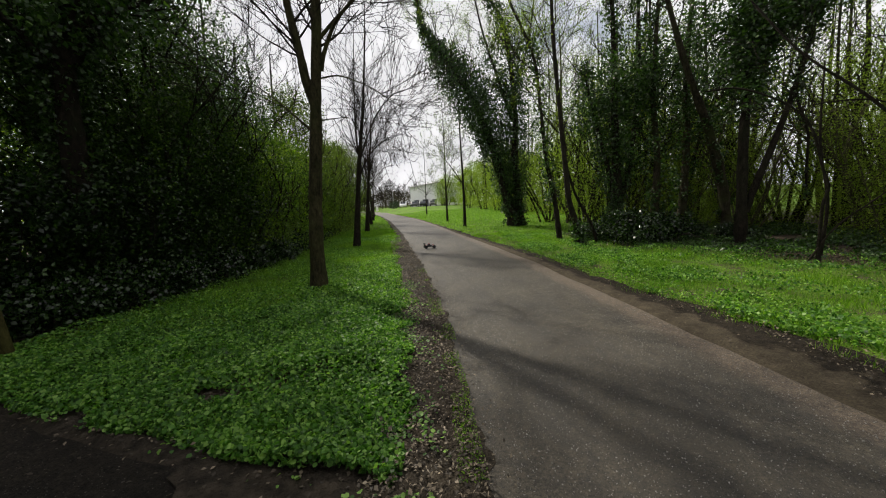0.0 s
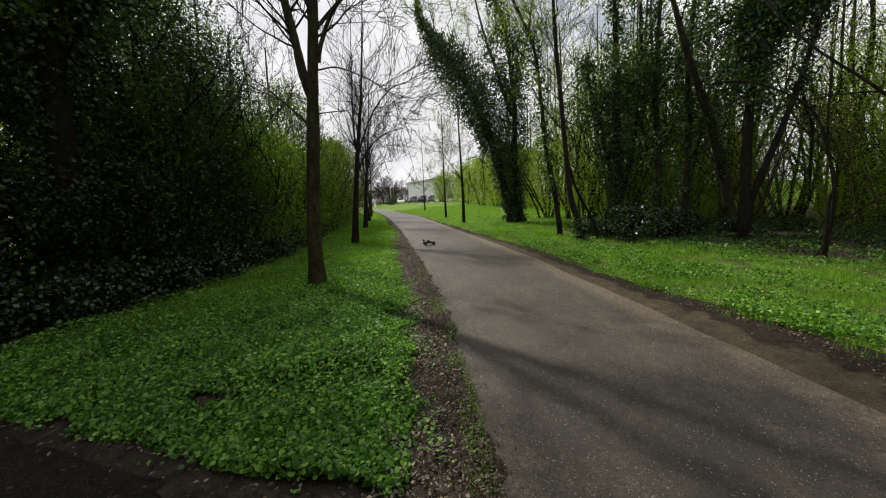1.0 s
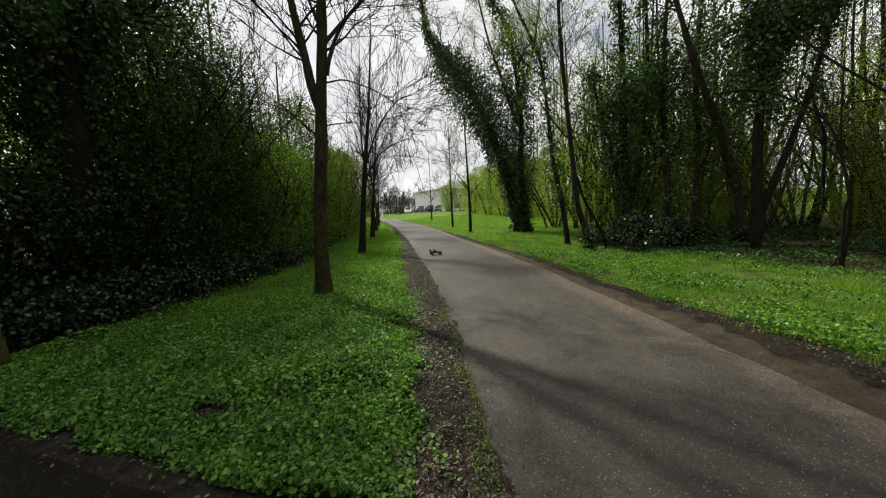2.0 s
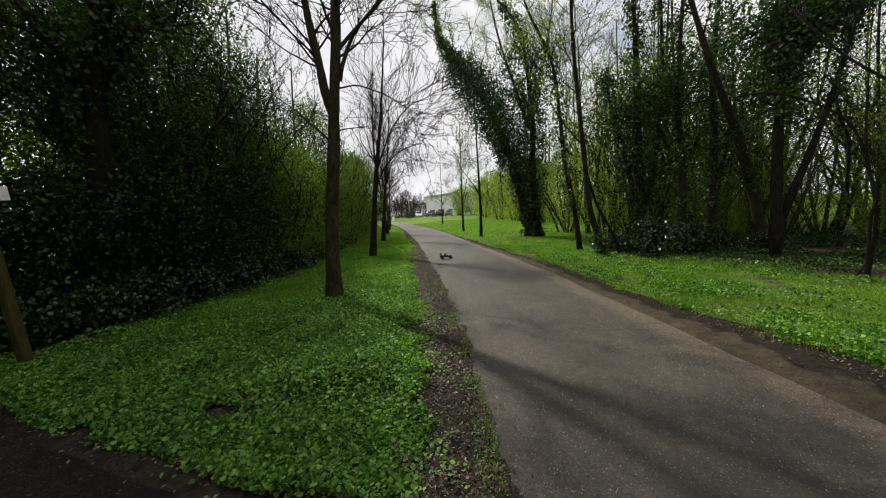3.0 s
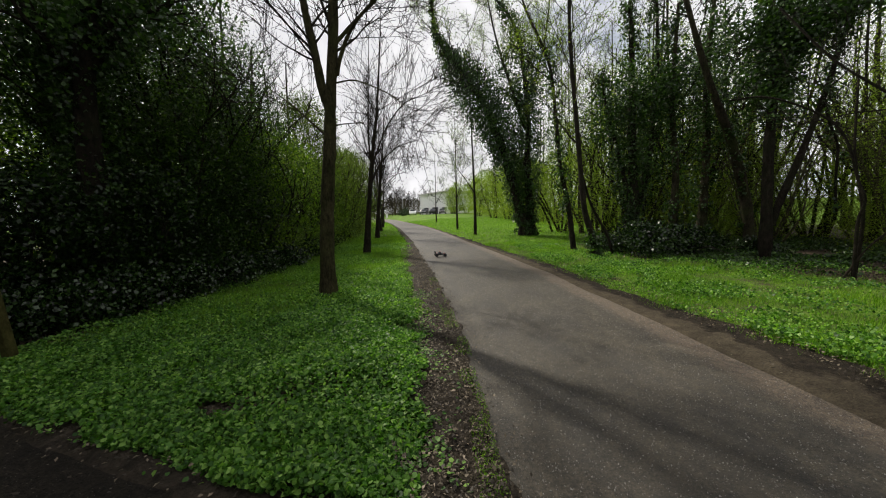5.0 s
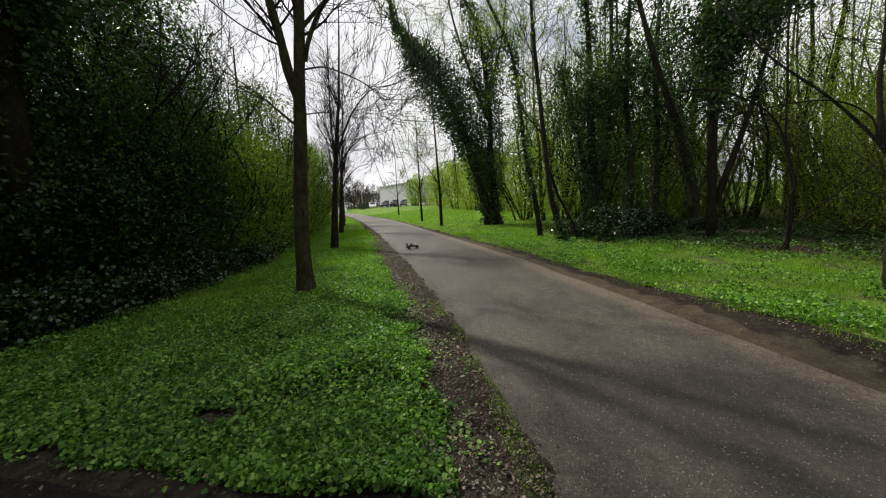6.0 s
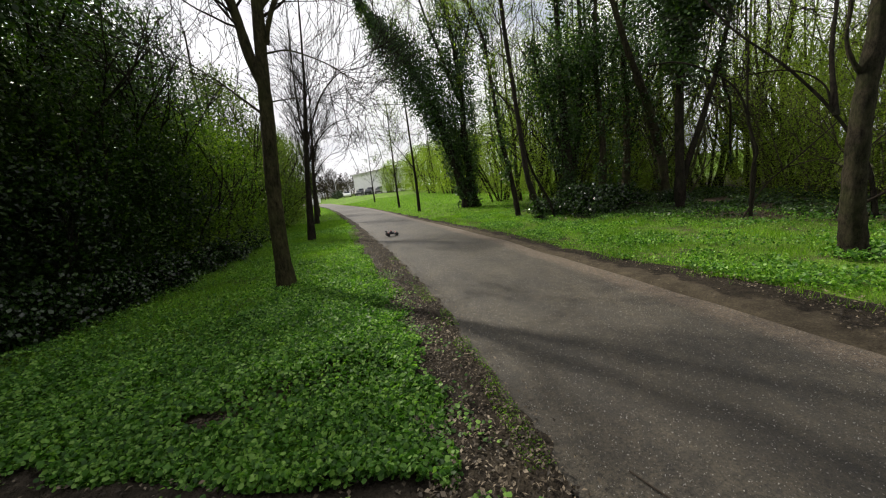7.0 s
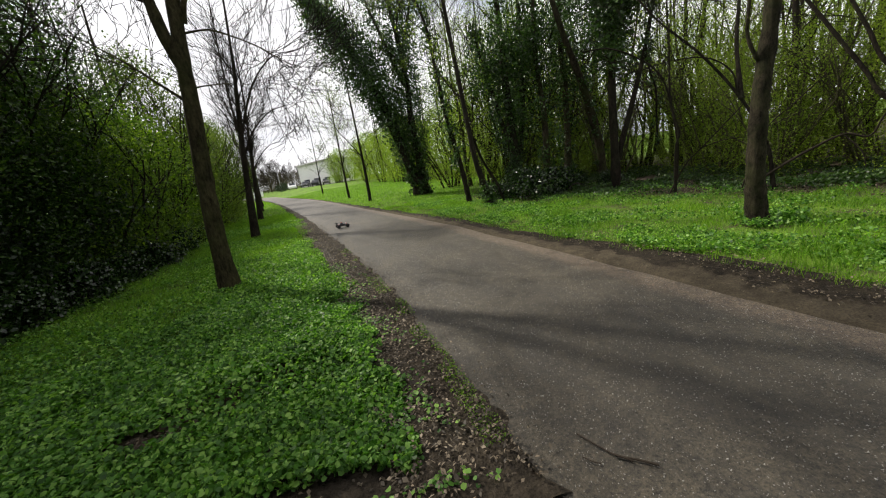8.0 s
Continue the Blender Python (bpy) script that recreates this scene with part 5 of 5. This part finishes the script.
stick("stick", "thin dark broken stick lying on the asphalt", [(0.57, 2.07, 0.026), (0.62, 1.93, 0.03), (0.66, 1.86, 0.026), (0.72, 1.81, 0.026), (0.79, 1.74, 0.026)], 0.004, 0.006, R(71), [(0.65, 1.87, 0.028), (0.685, 1.825, 0.03), (0.70, 1.80, 0.028)])
stick("stick", "short thin twig on the asphalt", [(0.50, 1.93, 0.024), (0.53, 1.88, 0.026), (0.555, 1.86, 0.024)], 0.003, 0.003, R(72))
stick("fallen_branch", "dark fallen branch caught in the undergrowth", [(8.3, 6.3, 0.03), (8.56, 5.73, 0.55), (8.75, 5.4, 0.82), (8.92, 5.03, 1.04), (9.05, 4.74, 0.96), (9.11, 4.6, 1.34), (9.2, 4.3, 1.8)], 0.03, 0.012, R(74), [(8.92, 5.03, 1.02), (9.0, 4.8, 0.7), (9.02, 4.72, 0.4)])
stick("fallen_branch", "pale bare branch slanting through the undergrowth", [(8.2, 6.3, 0.0), (8.38, 6.02, 1.26), (8.58, 5.66, 1.75), (8.78, 5.31, 2.2)], 0.016, 0.008, R(73), [(8.45, 5.9, 1.4), (8.66, 5.5, 1.6), (8.8, 5.2, 1.75)])
stick("fallen_branch", "pale fallen branch leaning in the undergrowth", [(7.4, 7.4, 0.02), (7.6, 7.14, 0.73), (7.9, 6.75, 1.3), (8.2, 6.32, 1.93)], 0.018, 0.01, R(76), [(7.8, 6.9, 1.1), (8.1, 6.6, 1.2), (8.3, 6.3, 1.2)])
stick("fallen_branch", "bare fallen branch at the foot of the ivy", [(6.9, 10.9, 0.05), (7.2, 10.7, 0.3), (7.6, 10.4, 0.12), (8.0, 10.2, 0.06)], 0.015, 0.01, R(75))

# waymark post
M_POST = bark_mat("weathered_post", (0.055, 0.052, 0.016), (0.105, 0.096, 0.03), (0.075, 0.09, 0.02), 0.6)
M_BOARD = plain("white_board", (0.74, 0.74, 0.72), 0.45)
M_INK = plain("dark_ink", (0.03, 0.035, 0.03), 0.5)
M_BAND = plain("green_band", (0.03, 0.14, 0.08), 0.5)
sign = thing("waymark_post", "square wooden waymark post with white direction boards", "signpost", (-5.28, 4.36, 0))
sign.rotation_euler = (radians(3), radians(-2.5), 0)
part("post", box(0.10, 0.10, 2.5, (0, 0, 1.06), 0.012), M_POST, sign)
lower = part("board", box(0.62, 0.022, 0.165, (0, 0, 0), 0.006), M_BOARD, sign, "white direction board")
lower.matrix_local = Matrix.Translation((0.052 * 0.85 + 0.02, -0.055, 2.085)) @ Matrix.Rotation(radians(58), 4, "Z") @ Matrix.Translation((-0.07, 0, 0))
for w, dx, dz in ((0.20, 0.12, 0.045), (0.14, 0.15, 0.0), (0.075, 0.18, -0.045)):
    part("text_line", box(w, 0.004, 0.010, (dx, -0.0122, dz)), M_INK, lower)
upper = part("board", box(0.5, 0.022, 0.13, (0, 0, 0), 0.006), M_BOARD, sign, "white direction board with a green band")
upper.matrix_local = Matrix.Translation((0.065, -0.05, 2.245)) @ Matrix.Rotation(radians(54), 4, "Z") @ Matrix.Translation((-0.16, 0, 0))
part("band", box(0.5, 0.003, 0.02, (0, -0.0118, -0.01)), M_BAND, upper)

# toy buggy
M_TYRE = plain("rubber", (0.02, 0.02, 0.02), 0.85)
M_RIM = plain("rim", (0.05, 0.05, 0.055), 0.35)
M_SHELL = plain("black_shell", (0.018, 0.016, 0.02), 0.3)
M_RED = plain("red_part", (0.25, 0.03, 0.03), 0.4)
M_METAL = plain("grey_metal", (0.25, 0.25, 0.27), 0.35, 0.5, 0.8)
buggy = thing("toy_buggy", "small black radio-controlled toy buggy on the asphalt", "toy car", (-0.55, 12.6, 0.028))
buggy.rotation_euler = (0, 0, radians(12))
part("chassis", box(0.34, 0.13, 0.018, (0, 0, 0.055), 0.006), M_SHELL, buggy)
part("body_shell", join(box(0.20, 0.11, 0.05, (-0.02, 0, 0.09), 0.018), box(0.11, 0.09, 0.045, (-0.03, 0, 0.13), 0.018), box(0.12, 0.07, 0.03, (0.11, 0, 0.078), 0.012, (0, 8, 0))), M_SHELL, buggy)
part("wing", join(box(0.07, 0.16, 0.006, (-0.19, 0, 0.165), 0.002, (0, 14, 0)), box(0.06, 0.005, 0.04, (-0.19, 0.08, 0.165), 0.001), box(0.06, 0.005, 0.04, (-0.19, -0.08, 0.165), 0.001), box(0.05, 0.03, 0.006, (-0.165, 0, 0.135), 0.001, (0, 55, 0))), M_SHELL, buggy)
part("bumper", box(0.03, 0.09, 0.025, (0.205, 0, 0.05), 0.008), M_SHELL, buggy)
part("driver_cage", box(0.05, 0.04, 0.03, (-0.02, 0, 0.165), 0.012), M_RED, buggy, "small red roof piece")
part("aerial", cyl(0.0015, 0.14, (-0.09, 0.03, 0.20), seg=6), M_TYRE, buggy)
for px in (0.145, -0.145):
    part("shock_tower", box(0.01, 0.10, 0.075, (px * 0.85, 0, 0.10), 0.003), M_METAL, buggy)
    for py in (0.125, -0.125):
        wheel = part("wheel", cyl(0.036, 0.05, (0, 0, 0), (90, 0, 0), 14), M_RIM, buggy)
        wheel.location = (px, py, 0.056)
        tyre = cyl(0.056, 0.056, (0, 0, 0), (90, 0, 0), 20, bevel=0.01)
        part("tyre", tyre, M_TYRE, wheel)
        part("axle", cyl(0.007, 0.09, (0, -0.05 if py > 0 else 0.05, 0), (90, 0, 0), 8), M_METAL, wheel)
        part("damper", cyl(0.009, 0.08, (px * 0.85, py * 0.55, 0.10), (28 if py > 0 else -28, 0, 0), 8), M_RED, buggy)

# far building, cars and street furniture
M_RENDER = mottled("pale_render", (0.80, 0.79, 0.78), (0.86, 0.85, 0.84), 0.6, 0.8, 8, 0.1)
M_ROOF = mottled("grey_roof", (0.50, 0.48, 0.47), (0.62, 0.60, 0.58), 0.8, 0.7, 12, 0.3)
M_PANE = plain("dark_glass", (0.03, 0.035, 0.04), 0.1)
M_DOOR = plain("dark_door", (0.05, 0.05, 0.06), 0.5)
BZ = 0.8
hall = thing("hall", "pale rendered hall with a shallow grey gable roof", "building", (-9.3, 97, BZ))
wall = bmesh.new()
gable = ((0, -0.4), (17, -0.4), (17, 5.4), (8.5, 6.4), (0, 5.4))
front = [wall.verts.new((gx_, 0, gz_)) for gx_, gz_ in gable]
rear = [wall.verts.new((gx_, 14, gz_)) for gx_, gz_ in gable]
wall.faces.new(front)
wall.faces.new(rear[::-1])
for a in range(5):
    wall.faces.new((front[a], rear[a], rear[(a + 1) % 5], front[(a + 1) % 5]))
bmesh.ops.recalc_face_normals(wall, faces=wall.faces[:])
part("wall", wall, M_RENDER, hall)
slope = math.degrees(math.atan2(1.0, 8.5))
for side in (1, -1):
    part("roof", box(9.0, 14.8, 0.18, (8.5 - side * 4.35, 7, 6.0), 0.03, (0, -side * slope, 0)), M_ROOF, hall)
    part("fascia", box(9.0, 0.12, 0.34, (8.5 - side * 4.35, -0.46, 5.92), 0.01, (0, -side * slope, 0)), M_ROOF, hall)
part("plinth", box(17.06, 0.06, 0.5, (8.5, -0.03, 0.0)), M_ROOF, hall)
for i in (0, 2, 4, 5):
    win = part("window", box(1.3, 0.06, 1.1, (1.6 + i * 2.5, -0.02, 1.3), 0.01), M_DOOR, hall)
    part("pane", box(1.1, 0.02, 0.9, (1.6 + i * 2.5, -0.06, 1.3)), M_PANE, win)
for i in (1, 3):
    part("door", box(1.6, 0.08, 2.2, (1.6 + i * 2.5, -0.03, 0.85), 0.02), M_DOOR, hall)


def car(label, at, deg, paint, name="parked_car"):
    top = thing(name, label, "car", at, "parked cars")
    top.rotation_euler = (0, 0, radians(deg))
    M = plain(name + "_paint", paint, 0.3)
    bm = bmesh.new()
    prof = ((-2.1, 0.3), (2.1, 0.3), (2.15, 0.65), (1.95, 0.85), (1.1, 0.95), (0.5, 1.42), (-1.2, 1.46), (-1.95, 0.95), (-2.12, 0.8))
    a = [bm.verts.new((px, -0.85 + (0.14 if pz > 1.2 else 0), pz)) for px, pz in prof]
    b = [bm.verts.new((px, 0.85 - (0.14 if pz > 1.2 else 0), pz)) for px, pz in prof]
    bm.faces.new(a[::-1])
    bm.faces.new(b)
    for i in range(len(prof)):
        j = (i + 1) % len(prof)
        bm.faces.new((a[i], a[j], b[j], b[i]))
    bmesh.ops.recalc_face_normals(bm, faces=bm.faces[:])
    bmesh.ops.bevel(bm, geom=bm.edges[:], offset=0.05, segments=2, affect="EDGES", profile=0.5)
    part("body", bm, M, top)
    part("windscreen", box(0.74, 1.3, 0.02, (0.83, 0, 1.21), 0, (0, 38, 0)), M_PANE, top)
    part("rear_window", box(0.8, 1.3, 0.02, (-1.6, 0, 1.23), 0, (0, -34, 0)), M_PANE, top)
    for s in (1, -1):
        part("side_window", box(1.5, 0.02, 0.34, (-0.35, s * 0.80, 1.18), 0.005, (s * 14, 0, 0)), M_PANE, top)
        part("headlight", box(0.06, 0.3, 0.12, (2.08, s * 0.6, 0.7), 0.02), M_BOARD, top)
        for px in (1.3, -1.3):
            w = part("wheel", cyl(0.2, 0.2, (px, s * 0.78, 0.32), (90, 0, 0), 14), M_METAL, top)
            part("tyre", cyl(0.32, 0.18, (px, s * 0.775, 0.32), (90, 0, 0), 18, bevel=0.04), M_TYRE, w)
    return top


def on(x, y):
    return (x, y, float(ground_z(x, y)))


car("white parked car in front of the hall", on(-10.9, 91.5), -82, (0.75, 0.75, 0.75))
car("dark grey parked car in front of the hall", on(-7.9, 92.5), -95, (0.03, 0.03, 0.035))
car("black parked car beside a grey one", on(-5.6, 92.8), 88, (0.015, 0.015, 0.018))
car("dark parked car near the hall's door", on(-3.0, 93), -92, (0.05, 0.045, 0.045))
M_POLE = plain("pale_pole", (0.42, 0.42, 0.42), 0.5)
pole = thing("street_lamp", "tall pale grey street lamp beside the path", "street lamp", on(-14.8, 101))
part("pole", cyl(0.09, 6.2, (0, 0, 3.1), seg=10, r2=0.05), M_POLE, pole)
part("lamp_head", box(0.6, 0.2, 0.12, (0.3, 0, 6.2), 0.04), M_POLE, pole)
for px, py in ((-20.3, 96), (-19.6, 101)):
    pier = thing("gate_pier", "pale masonry gate pier beside the path", "gate pier", on(px, py), "gate piers")
    part("shaft", box(0.5, 0.5, 1.3, (0, 0, 0.6), 0.02), M_RENDER, pier)
    part("cap", box(0.62, 0.62, 0.12, (0, 0, 1.31), 0.03), M_ROOF, pier)
far_bush = shrub("far_bush", "rounded dark green bush at the bend of the path", (-13.4, 95, 0.3), 1.7, 1.2, R(81), L_EVER, 2600, 0.12, 5, "far bushes")
scatter(far_bush, [(-15.0, 98), (-13.8, 99.5)], [0.9, 1.1])
